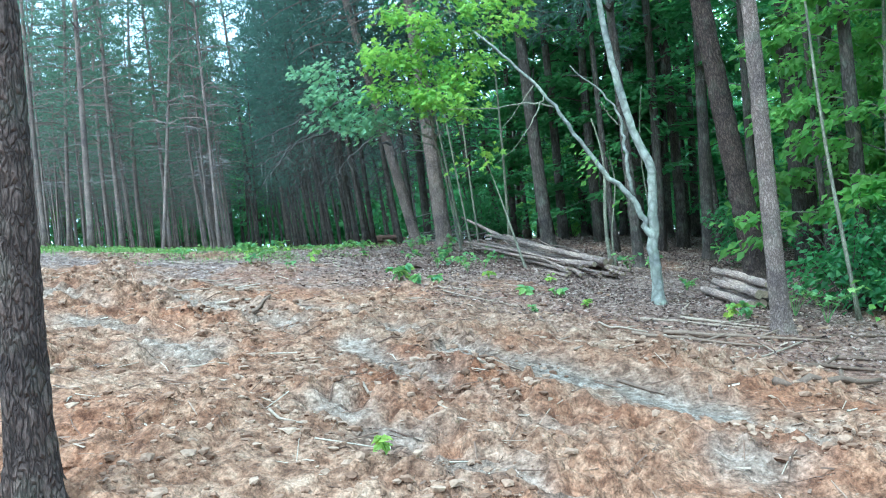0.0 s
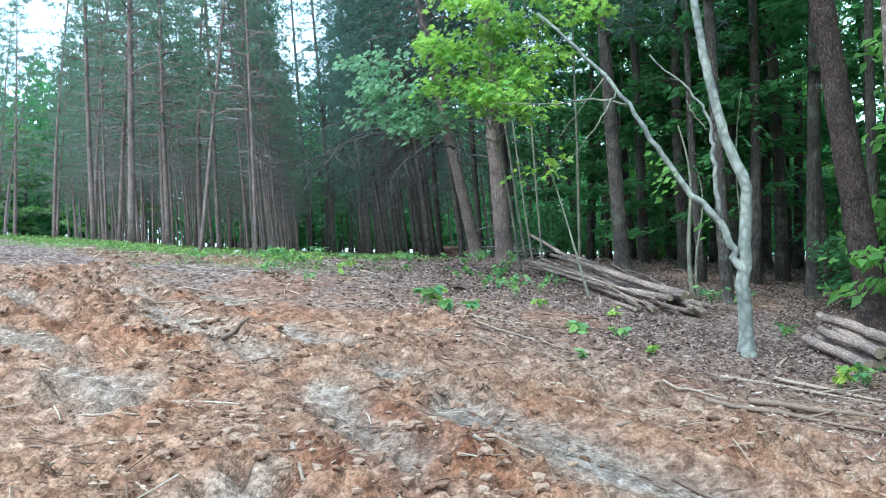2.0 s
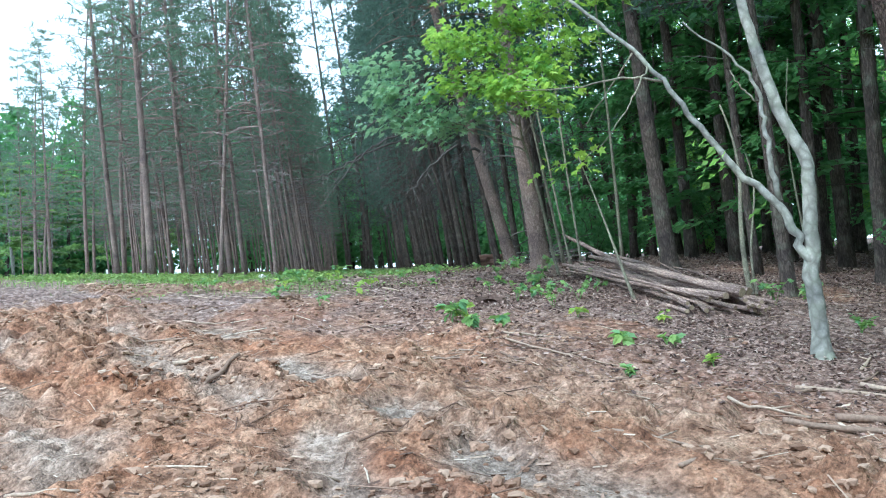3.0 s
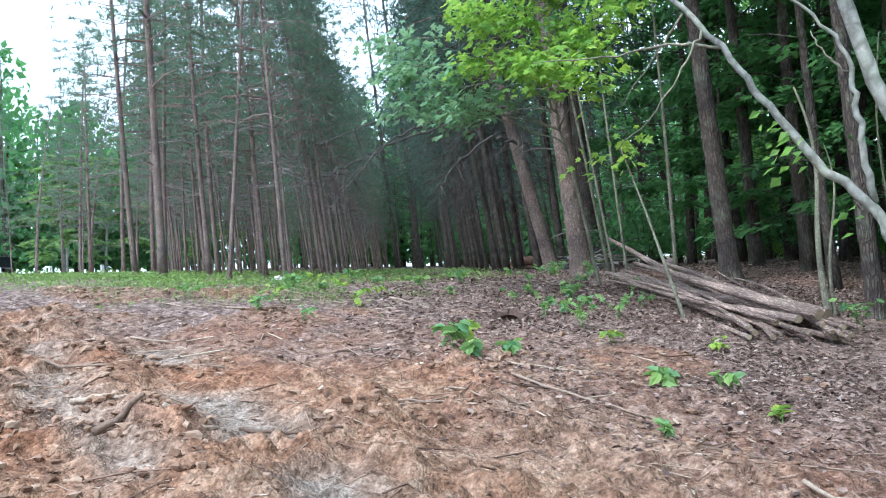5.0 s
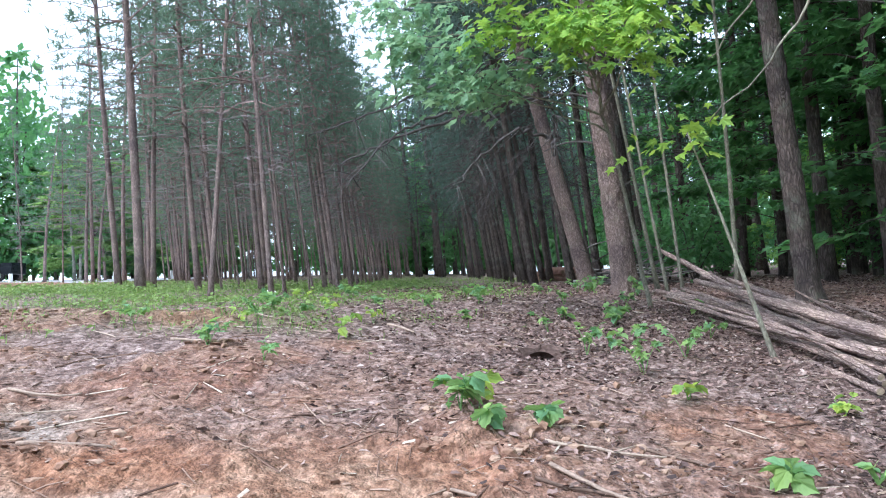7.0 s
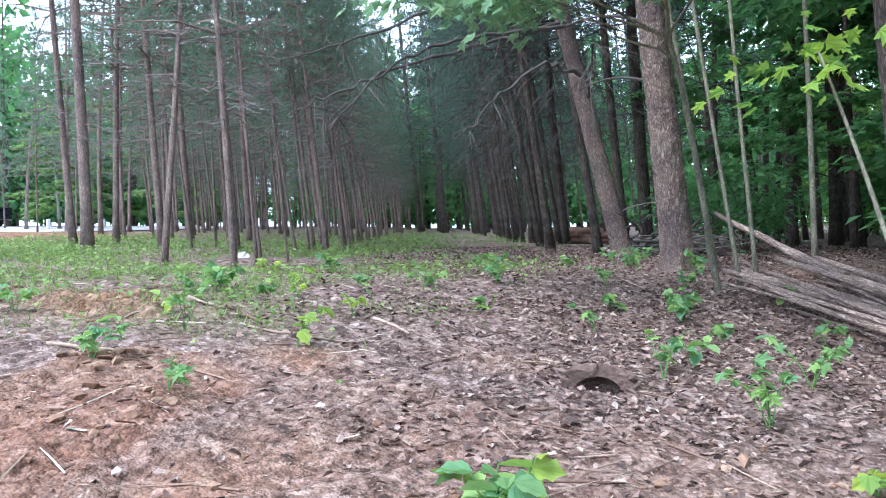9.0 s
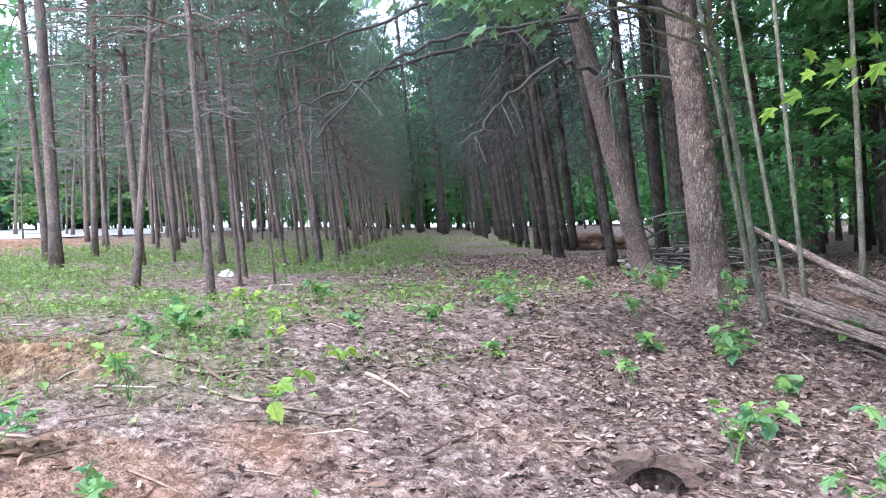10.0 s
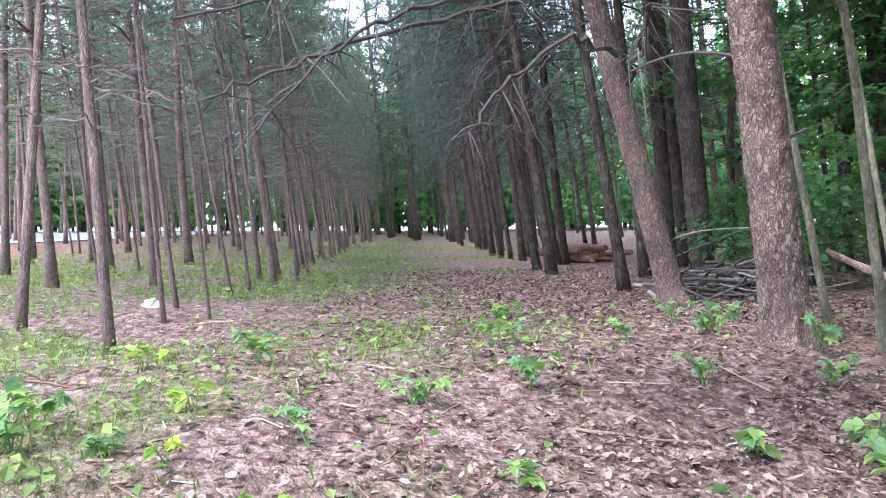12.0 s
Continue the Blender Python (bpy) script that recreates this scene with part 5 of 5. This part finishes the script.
def burrow_hood():
    """A crumbly earthen hood over the mouth of an animal's burrow, open towards the slope below."""
    s = Soup()
    n, m = 26, 9
    out, inn = [], []
    for j in range(m + 1):
        el = math.radians(92 * j / m)
        for i in range(n):
            a = math.radians(-20 + 220 * i / (n - 1))
            k = 0.68 + 0.42 * float(value_noise(a * 1.1, el * 1.3 + 4, 0.35)) + 0.3 * float(value_noise(a * 1.2, el + 9, 0.11))
            d = np.array([math.cos(a) * math.cos(el), math.sin(a) * math.cos(el), math.sin(el) * 0.5])
            out.append(d * 0.215 * k + [0, 0, -0.015])
            inn.append(d * 0.135 + [0, 0, -0.025])
    s.v, s.n = [np.array(out + inn)], len(out) * 2
    o = len(out)
    for j in range(m):
        for i in range(n - 1):
            q = (j * n + i, j * n + i + 1, (j + 1) * n + i + 1, (j + 1) * n + i)
            s.f.append(q)
            s.f.append(tuple(o + k for k in reversed(q)))
    for j in range(m):
        for i in (0, n - 1):
            s.f.append((j * n + i, (j + 1) * n + i, o + (j + 1) * n + i, o + j * n + i))
    ob = thing("burrow", "dark animal burrow under a crumbly soil hood", "burrow", at=(-3.29, 13.5, float(slope(-3.29, 13.5))), data=s.mesh("burrow_hood", HOOD))
    ob.rotation_euler = (0, 0, math.radians(14))


burrow_hood()


# ---- loose sticks that can be told apart ----
def stick(x, y, angle, length, dia, seed, label="bare weathered stick on the soil"):
    r = np.random.default_rng(seed)
    t = np.linspace(-0.5, 0.5, 8)
    bend = r.normal(0, 0.04) * length
    px = x + math.cos(angle) * t * length - math.sin(angle) * bend * (t * t * 4)
    py = y + math.sin(angle) * t * length + math.cos(angle) * bend * (t * t * 4)
    z = np.array([ground_z(a, b) for a, b in zip(px, py)])
    z = z * 0.5 + np.linspace(z[0], z[-1], 8) * 0.5 + dia * 0.45
    s = Soup()
    tube(s, np.c_[px - x, py - y, z - z[4]], dia / 2 * np.linspace(1, 0.5, 8), 6, True, 0.2, seed)
    if length > 0.5:
        k = 4
        d = np.array([math.cos(angle + 0.7), math.sin(angle + 0.7), 0.1]) * length * 0.25
        p = np.array([px[k] - x, py[k] - y, z[k] - z[4]])
        tube(s, [p, p + d * 0.5, p + d], [dia * 0.3, dia * 0.24, dia * 0.12], 5, True)
    thing("stick", label, "stick", "sticks on the ground", at=(x, y, z[4]), data=s.mesh("stick", STICK_ONE, True))


STICKS = [
    (-2.7, 9.6, -0.35, 0.75, 0.02),
    (-1.7, 10.6, -0.3, 1.2, 0.026),
    (-2.1, 10.2, -0.42, 1.1, 0.02),
    (-1.75, 10.15, -0.3, 0.9, 0.022),
    (-1.5, 11.3, -0.2, 0.9, 0.02),
    (-3.6, 8.5, 0.6, 0.6, 0.035),
    (-4.3, 8.6, 0.2, 0.4, 0.045),
    (-3.0, 8.9, 0.15, 0.7, 0.03),
    (-0.2, 7.9, 0.9, 0.5, 0.03),
    (-0.6, 8.3, 0.2, 0.7, 0.03),
    (0.9, 9.2, 0.1, 1.4, 0.05),
    (1.5, 9.6, 0.15, 1.9, 0.06),
    (1.1, 10.3, -0.2, 1.5, 0.045),
    (1.9, 8.4, 0.3, 1.7, 0.06),
    (0.2, 7.1, -0.7, 0.5, 0.035),
]
STICKS += [
    (-1.0, 6.9, 0.7, 0.4, 0.03),
    (-2.0, 6.1, -0.9, 0.45, 0.04),
    (-2.3, 7.0, 0.4, 0.35, 0.03),
    (-3.4, 6.2, 0.3, 0.4, 0.025),
    (-2.2, 5.0, -0.5, 0.35, 0.025),
    (-4.9, 13.9, -0.5, 0.5, 0.03),
    (-5.2, 13.2, 0.15, 0.8, 0.02),
    (-3.9, 14.6, -0.8, 0.35, 0.025),
    (-6.0, 12.2, 0.2, 0.5, 0.03),
    (-5.9, 13.5, -0.4, 0.55, 0.035),
    (-3.0, 12.2, 0.1, 0.6, 0.02),
    (-0.7, 9.9, 0.2, 0.7, 0.03),
    (0.1, 9.4, -0.4, 0.6, 0.03),
    (-4.6, 9.8, 0.5, 0.5, 0.03),
    (-5.2, 9.2, 0.4, 0.6, 0.03),
]
STICKS += [
    (-5.6, 10.4, 0.4, 0.5, 0.025),
    (-4.4, 15.8, 0.3, 0.6, 0.02),
    (-3.3, 12.9, 0.5, 0.5, 0.02),
    (0.6, 10.4, 0.5, 0.7, 0.03),
    (1.0, 11.0, 1.2, 0.6, 0.03),
]
STICKS += [(1.9, 7.6, 0.65, 1.35, 0.085), (1.6, 8.85, 1.05, 2.2, 0.03), (2.65, 10.1, 0.5, 1.3, 0.045), (1.35, 10.45, -0.4, 1.05, 0.05), (0.8, 7.3, 1.5, 0.75, 0.035),
           (1.05, 11.7, 1.35, 0.9, 0.035), (1.0, 8.35, -0.65, 0.75, 0.025), (-6.3, 13.5, 0.05, 0.34, 0.03), (-5.8, 13.56, 0.6, 0.45, 0.02), (-2.6, 9.82, 0.25, 0.75, 0.024),
           (-1.85, 10.66, -0.06, 0.85, 0.022), (-2.1, 11.23, 0.28, 0.65, 0.026), (-3.92, 8.43, 0.7, 0.3, 0.06), (-3.61, 8.7, 1.4, 0.36, 0.035), (2.9, 9.2, 0.3, 1.3, 0.05)]
for i, q in enumerate(STICKS):
    stick(*q, 700 + i)


# ---- litter, clods, grass: uncounted ----
def scatter(n, seed, x0, x1, y0, y1):
    r = np.random.default_rng(seed)
    return r, r.uniform(x0, x1, n), r.uniform(y0, y1, n)


def dry_leaves():
    r, x, y = scatter(230000, 801, -12, 6, 8.5, 27)
    clay, pale, grass = masks(x, y)
    u, v = to_uv(x, y)
    d = np.hypot(x + 2, y - 8)
    keep = r.random(len(x)) < (1 - clay) ** 1.5 * smooth(0.0, 3.2, v) * (1 - 0.7 * grass) * np.clip(1.5 - d / 18, 0.15, 1) * (0.3 + 0.7 * smooth(0.2, 0.55, value_noise(x, y, 0.8)))
    keep &= (np.hypot(x + 3.29, y - 13.5) > 0.2)
    x, y = x[keep], y[keep]
    n = len(x)
    z = slope(x, y) + relief(x, y) + r.uniform(0.004, 0.03, n)
    a = r.uniform(0, 6.283, n)
    s = Soup()
    ax = np.c_[np.cos(a), np.sin(a), r.normal(0, 0.25, n)]
    nrm = np.c_[r.normal(0, 0.5, (n, 2)), np.ones(n)]
    size = 0.022 + 0.05 * r.random(n) ** 1.6
    curl = r.integers(0, 3, n)
    lobed = [(0, 0, 0), (0.22, -0.2, 0.08), (0.42, -0.14, 0.05), (0.6, -0.3, 0.16), (1, 0.03, 0.04), (0.66, 0.27, 0.14), (0.4, 0.13, 0.04), (0.2, 0.2, 0.07)]
    folded = [(0, 0, 0), (0.35, -0.16, 0.24), (0.8, -0.12, 0.26), (1, 0.0, 0.1), (0.7, 0.2, 0.12), (0.3, 0.22, 0.1)]
    torn = [(0, 0, 0), (0.3, -0.3, 0.02), (0.75, -0.22, 0.1), (0.8, 0.1, 0.2), (0.4, 0.25, 0.02)]
    for k, shape in enumerate((lobed, folded, torn)):
        w = curl == k
        leaf_faces(s, np.c_[x, y, z][w], ax[w], nrm[w], size[w], shape)
    tagged(new("leaf_litter", s.mesh("leaf_litter", DRY_LEAF)), "brown and tan fallen leaves lying thick", "leaf litter", kind="stuff")


dry_leaves()


def chips():
    """Bark chips, straw and needles on the churned soil."""
    r, x, y = scatter(70000, 805, -9.5, 4, 3.5, 21)
    keep = r.random(len(x)) < 0.25 + 0.75 * smooth(0.35, 0.7, value_noise(x, y, 0.7))
    x, y = x[keep], y[keep]
    n = len(x)
    z = slope(x, y) + relief(x, y) + r.uniform(0.003, 0.012, n)
    a = r.uniform(0, 6.283, n)
    s = Soup()
    leaf_faces(s, np.c_[x, y, z], np.c_[np.cos(a), np.sin(a), r.normal(0, 0.12, n)], np.c_[r.normal(0, 0.3, (n, 2)), np.ones(n)], (0.012 + 0.03 * r.random(n) ** 1.5 + 0.07 * (r.random(n) > 0.93)),
               [(0, -0.08, 0), (0.1, 0.1, 0), (1, 0.09, 0.05), (0.9, -0.1, 0.02)])
    tagged(new("wood_chips", s.mesh("wood_chips", STICK)), "scattered straw, chips and bark on the clay", "debris", kind="stuff")


chips()


def clods():
    """Crumbs and clods of torn-up clay, angular and uneven."""
    r, x, y = scatter(60000, 802, -9.5, 4, 3.5, 14.5)
    clay, pale, grass = masks(x, y)
    keep = r.random(len(x)) < clay * (1 - 0.75 * pale) * (0.05 + 0.95 * smooth(0.45, 0.8, value_noise(x, y, 0.6)))
    x, y = x[keep], y[keep]
    n = len(x)
    bm = bmesh.new()
    bmesh.ops.create_icosphere(bm, subdivisions=1, radius=1)
    ico = np.array([v.co[:] for v in bm.verts])
    faces = np.array([[v.index for v in f.verts] for f in bm.faces])
    bm.free()
    big = []
    for level in range(6):
        big.append(ico * (1 + r.normal(0, 0.24, (len(ico), 1))) + r.normal(0, 0.08, ico.shape))
    q = 0.006 + 0.042 * r.random(n) ** 4
    squash = np.c_[q * r.uniform(0.8, 1.2, n), q * r.uniform(0.7, 1.3, n), q * r.uniform(0.45, 0.8, n)]
    turn = r.uniform(0, 6.283, n)
    kind = r.integers(0, 6, n)
    p = np.stack(big)[kind] * squash[:, None, :]
    c, sn = np.cos(turn)[:, None], np.sin(turn)[:, None]
    p = np.stack([p[..., 0] * c - p[..., 1] * sn, p[..., 0] * sn + p[..., 1] * c, p[..., 2]], -1)
    p += np.c_[x, y, slope(x, y) + relief(x, y) + q * 0.1][:, None, :]
    s = Soup()
    s.v, s.n = [p.reshape(-1, 3)], n * len(ico)
    s.f = list(map(tuple, (faces[None] + (np.arange(n) * len(ico))[:, None, None]).reshape(-1, 3).tolist()))
    tagged(new("clay_clods", s.mesh("clay_clods", CLOD)), "crumbly orange clay clods of many sizes", "soil", kind="stuff")


clods()


def twigs():
    r, x, y = scatter(1700, 803, -9, 4, 4, 22)
    s = Soup()
    for i in range(len(x)):
        a, ln, d = r.uniform(0, 6.283), 0.1 + 0.45 * r.random() ** 2, r.uniform(0.0025, 0.007)
        dx, dy = math.cos(a) * ln / 2, math.sin(a) * ln / 2
        z = [ground_z(x[i] + k * dx, y[i] + k * dy) + d for k in (-1, 0, 1)]
        w = r.normal(0, 0.1) * ln
        tube(s, [(x[i] - dx, y[i] - dy, z[0]), (x[i] - dy * w, y[i] + dx * w, max(z[1], (z[0] + z[2]) / 2)), (x[i] + dx, y[i] + dy, z[2])], [d, d, d * 0.6], 4, False)
    tagged(new("twigs", s.mesh("twigs", STICK)), "thin dry twigs scattered over the soil", "twigs", kind="stuff")


twigs()


def grass():
    r, x, y = scatter(330000, 804, -22, 2, 10, 44)
    clay, pale, green = masks(x, y)
    d = np.hypot(x + 2, y - 8)
    keep = r.random(len(x)) < 0.6 * green * np.clip(1.6 - d / 20, 0.22, 1)
    x, y = x[keep], y[keep]
    n = len(x)
    d = np.hypot(x + 2, y - 8)
    a = r.uniform(0, 6.283, n)
    z = slope(x, y) + relief(x, y) - 0.01
    s = Soup()
    tilt = r.uniform(0.2, 1.0, n)
    leaf_faces(s, np.c_[x, y, z], np.c_[np.cos(a) * tilt, np.sin(a) * tilt, np.ones(n)], np.c_[np.cos(a), np.sin(a), -tilt], r.uniform(0.04, 0.12, n) * (1 + d / 80),
               [(0, -0.05, 0), (0, 0.05, 0), (0.55, 0.035, 0.03), (1, 0, -0.05)])
    leafy = r.random(n) < 0.45
    m = int(leafy.sum())
    b = r.uniform(0, 6.283, m)
    leaf_faces(s, np.c_[x[leafy], y[leafy], z[leafy] + r.uniform(0.03, 0.12, m)], np.c_[np.cos(b), np.sin(b), r.normal(0.1, 0.3, m)], np.c_[r.normal(0, 0.4, (m, 2)), np.ones(m)],
               r.uniform(0.04, 0.09, m), OVAL)
    tagged(new("grass", s.mesh("grass", GRASS)), "patchy short green grass and small weeds", "grass", kind="stuff")


grass()


# ---- beyond the trees ----
def box(soup, x0, x1, y0, y1, z0, z1, top=0.0):
    v = [(x0, y0, z0), (x1, y0, z0), (x1, y1, z0), (x0, y1, z0), (x0 + top, y0 + top * 0.4, z1), (x1 - top, y0 + top * 0.4, z1), (x1 - top, y1 - top * 0.4, z1), (x0 + top, y1 - top * 0.4, z1)]
    soup.add(v, [(3, 2, 1, 0), (4, 5, 6, 7), (0, 1, 5, 4), (1, 2, 6, 5), (2, 3, 7, 6), (3, 0, 4, 7)])


def bevelled(soup, name, mat, width):
    me = soup.mesh(name, mat)
    bm = bmesh.new()
    bm.from_mesh(me)
    bmesh.ops.bevel(bm, geom=list(bm.edges), offset=width, segments=2, affect="EDGES", profile=0.6)
    bm.to_mesh(me)
    bm.free()
    return me


def pickup():
    x, y = -56.0, 42.6
    root = thing("pickup_truck", "black crew-cab pickup parked by the road", "truck", at=(x, y, float(slope(x, y)) + 0.05))
    root.rotation_euler = (0, 0, math.radians(205))
    s = Soup()
    box(s, -2.7, 2.7, -0.95, 0.95, 0.45, 1.05)
    box(s, 1.15, 2.65, -0.92, 0.92, 1.05, 1.22, 0.1)
    body = part("body", bevelled(s, "truck_body", PAINT_BLACK, 0.06), root)
    s = Soup()
    box(s, -0.95, 1.25, -0.88, 0.88, 1.05, 1.85, 0.3)
    cab = part("cab", bevelled(s, "truck_cab", PAINT_BLACK, 0.07), root)
    for side in (-1, 1):
        for a, b in ((-0.55, 0.12), (0.2, 0.85)):
            s = Soup()
            box(s, a, b, side * 0.86 - 0.02, side * 0.86 + 0.02, 1.2, 1.66)
            part("side_window", s.mesh("side_window", CAR_GLASS), cab)
    s = Soup()
    s.add([(1.2, -0.72, 1.15), (1.2, 0.72, 1.15), (0.96, 0.66, 1.76), (0.96, -0.66, 1.76)], [(0, 1, 2, 3)])
    part("windscreen", s.mesh("windscreen", CAR_GLASS), cab)
    s = Soup()
    for side in (-1, 1):
        box(s, -2.65, -0.95, side * 0.88 - 0.06, side * 0.88 + 0.06, 1.05, 1.28)
    box(s, -2.7, -2.6, -0.9, 0.9, 1.05, 1.28)
    part("bed_sides", s.mesh("bed_sides", PAINT_BLACK), root)
    s = Soup()
    box(s, 2.68, 2.78, -0.55, 0.55, 0.72, 1.05)
    part("grille", bevelled(s, "grille", CHROME, 0.02), root, "chrome grille")
    s = Soup()
    box(s, 2.66, 2.84, -0.95, 0.95, 0.45, 0.62)
    part("bumper", bevelled(s, "bumper", CHROME, 0.03), root, "chrome bumper")
    for side in (-1, 1):
        s = Soup()
        box(s, 2.66, 2.75, side * 0.75 - 0.16, side * 0.75 + 0.16, 0.82, 1.02)
        part("headlight", bevelled(s, "headlight", WHITE, 0.02), root, "clear white headlight")
        for wx in (-1.75, 1.75):
            s = Soup()
            tube(s, [(wx, side * 0.7, 0.4), (wx, side * 0.78, 0.4), (wx, side * 0.95, 0.4)], [0.4, 0.4, 0.38], 20)
            tyre = part("wheel", s.mesh("tyre", RUBBER), root)
            s = Soup()
            tube(s, [(wx, side * 0.9, 0.4), (wx, side * 0.965, 0.4)], [0.25, 0.23], 16)
            part("rim", s.mesh("rim", CHROME), tyre)


pickup()

for i, (px, py) in enumerate([(-50.5, 41.0), (-47.5, 42.6), (-44.4, 44.2), (-53.5, 38.4), (-41.0, 45.8)]):
    s = Soup()
    box(s, -0.1, 0.1, -0.1, 0.1, -0.2, 0.6, 0.015)
    root = thing("marker_post", "short white painted post beside the road", "post", "white posts by the road", at=(px, py, float(slope(px, py))), data=bevelled(s, "marker_post", WHITE, 0.02))


def rag(x, y, size, label, seed):
    """A crumpled piece of white plastic."""
    bm = bmesh.new()
    bmesh.ops.create_icosphere(bm, subdivisions=3, radius=size)
    for v in bm.verts:
        n = noise.noise(v.co * (3 / size) * 0.4 + Vector((seed, 0, 0)))
        v.co = Vector((v.co.x, v.co.y * 0.8, v.co.z * 0.7)) * (1 + 0.7 * n)
    me = bpy.data.meshes.new("plastic_bag")
    bm.to_mesh(me)
    bm.free()
    me.materials.append(PLASTIC)
    thing("plastic_bag", label, "litter", at=(x, y, ground_z(x, y) + size * 0.35), data=me)


rag(-6.87, 8.1, 0.11, "crumpled white plastic bag on the clay", 3)
rag(-10.2, 18.35, 0.085, "crumpled white plastic bag in thin grass", 5)


# ---- undergrowth in the wood ----
def bush_proto(seed, height, spread, leaves, size, mat, label, outline=OVAL):
    """A many-stemmed shrub."""
    r = np.random.default_rng(seed)
    root = thing("shrub", label, "shrub", "shrubs of the undergrowth")
    c = Soup()
    for i in range(7):
        a, out = i * 0.9 + r.normal(0, 0.3), r.uniform(0.4, 1.0) * spread
        tip = (math.cos(a) * out, math.sin(a) * out, height * r.uniform(0.55, 1.0))
        line = limb_points([(0, 0, -0.05), (tip[0] * 0.35, tip[1] * 0.35, tip[2] * 0.6), tip], 4, 0.01, seed + i)
        s = Soup()
        tube(s, line, np.linspace(0.014, 0.004, len(line)), 5, False)
        part("stem", s.mesh("shrub_stem", BARK_DARK), root)
        for _ in range(5):
            leaf_spray(c, line[r.integers(3, len(line))], r.uniform(0, 6.28), 0.5, leaves // 35, size, r, outline, 0.3, 0.16)
    tagged(part("foliage", c.mesh("shrub_leaves", mat), root), kind="stuff")
    return root


shrubs = [bush_proto(901, 1.3, 0.9, 900, 0.12, LEAF_FOREST, "dark green leafy shrub at the wood's edge"), bush_proto(902, 0.9, 0.8, 700, 0.11, LEAF_SUNNY, "bright green leafy shrub in the wood"),
          bush_proto(903, 2.0, 1.1, 1100, 0.13, LEAF_FOREST, "tall dark green shrub in the wood")]
placed = [False] * 3
spots = [(0, 3.3, 12.2), (0, 3.9, 11.9), (2, 4.6, 12.9), (1, 4.4, 11.2), (0, 5.2, 12.0), (0, -6.0, 28.6), (0, -4.3, 24.0), (0, -3.6, 23.2), (2, -5.6, 29.5)]
sr = np.random.default_rng(905)
while len(spots) < 60:
    x, y = sr.uniform(-7, 22), sr.uniform(16, 46)
    if to_uv(x, y)[1] > 8.5 and x > 4.2 - 0.42 * (y - 10):
        spots.append((int(sr.integers(0, 3)), x, y))
for k, x, y in spots:
    w = sr.uniform(0.8, 1.2)
    m = stand(x, y, (0, 0), sr.uniform(0, 6.28), (w, w, w))
    if placed[k]:
        copy_thing(shrubs[k], m)
    else:
        placed[k] = True
        move_thing(shrubs[k], m)
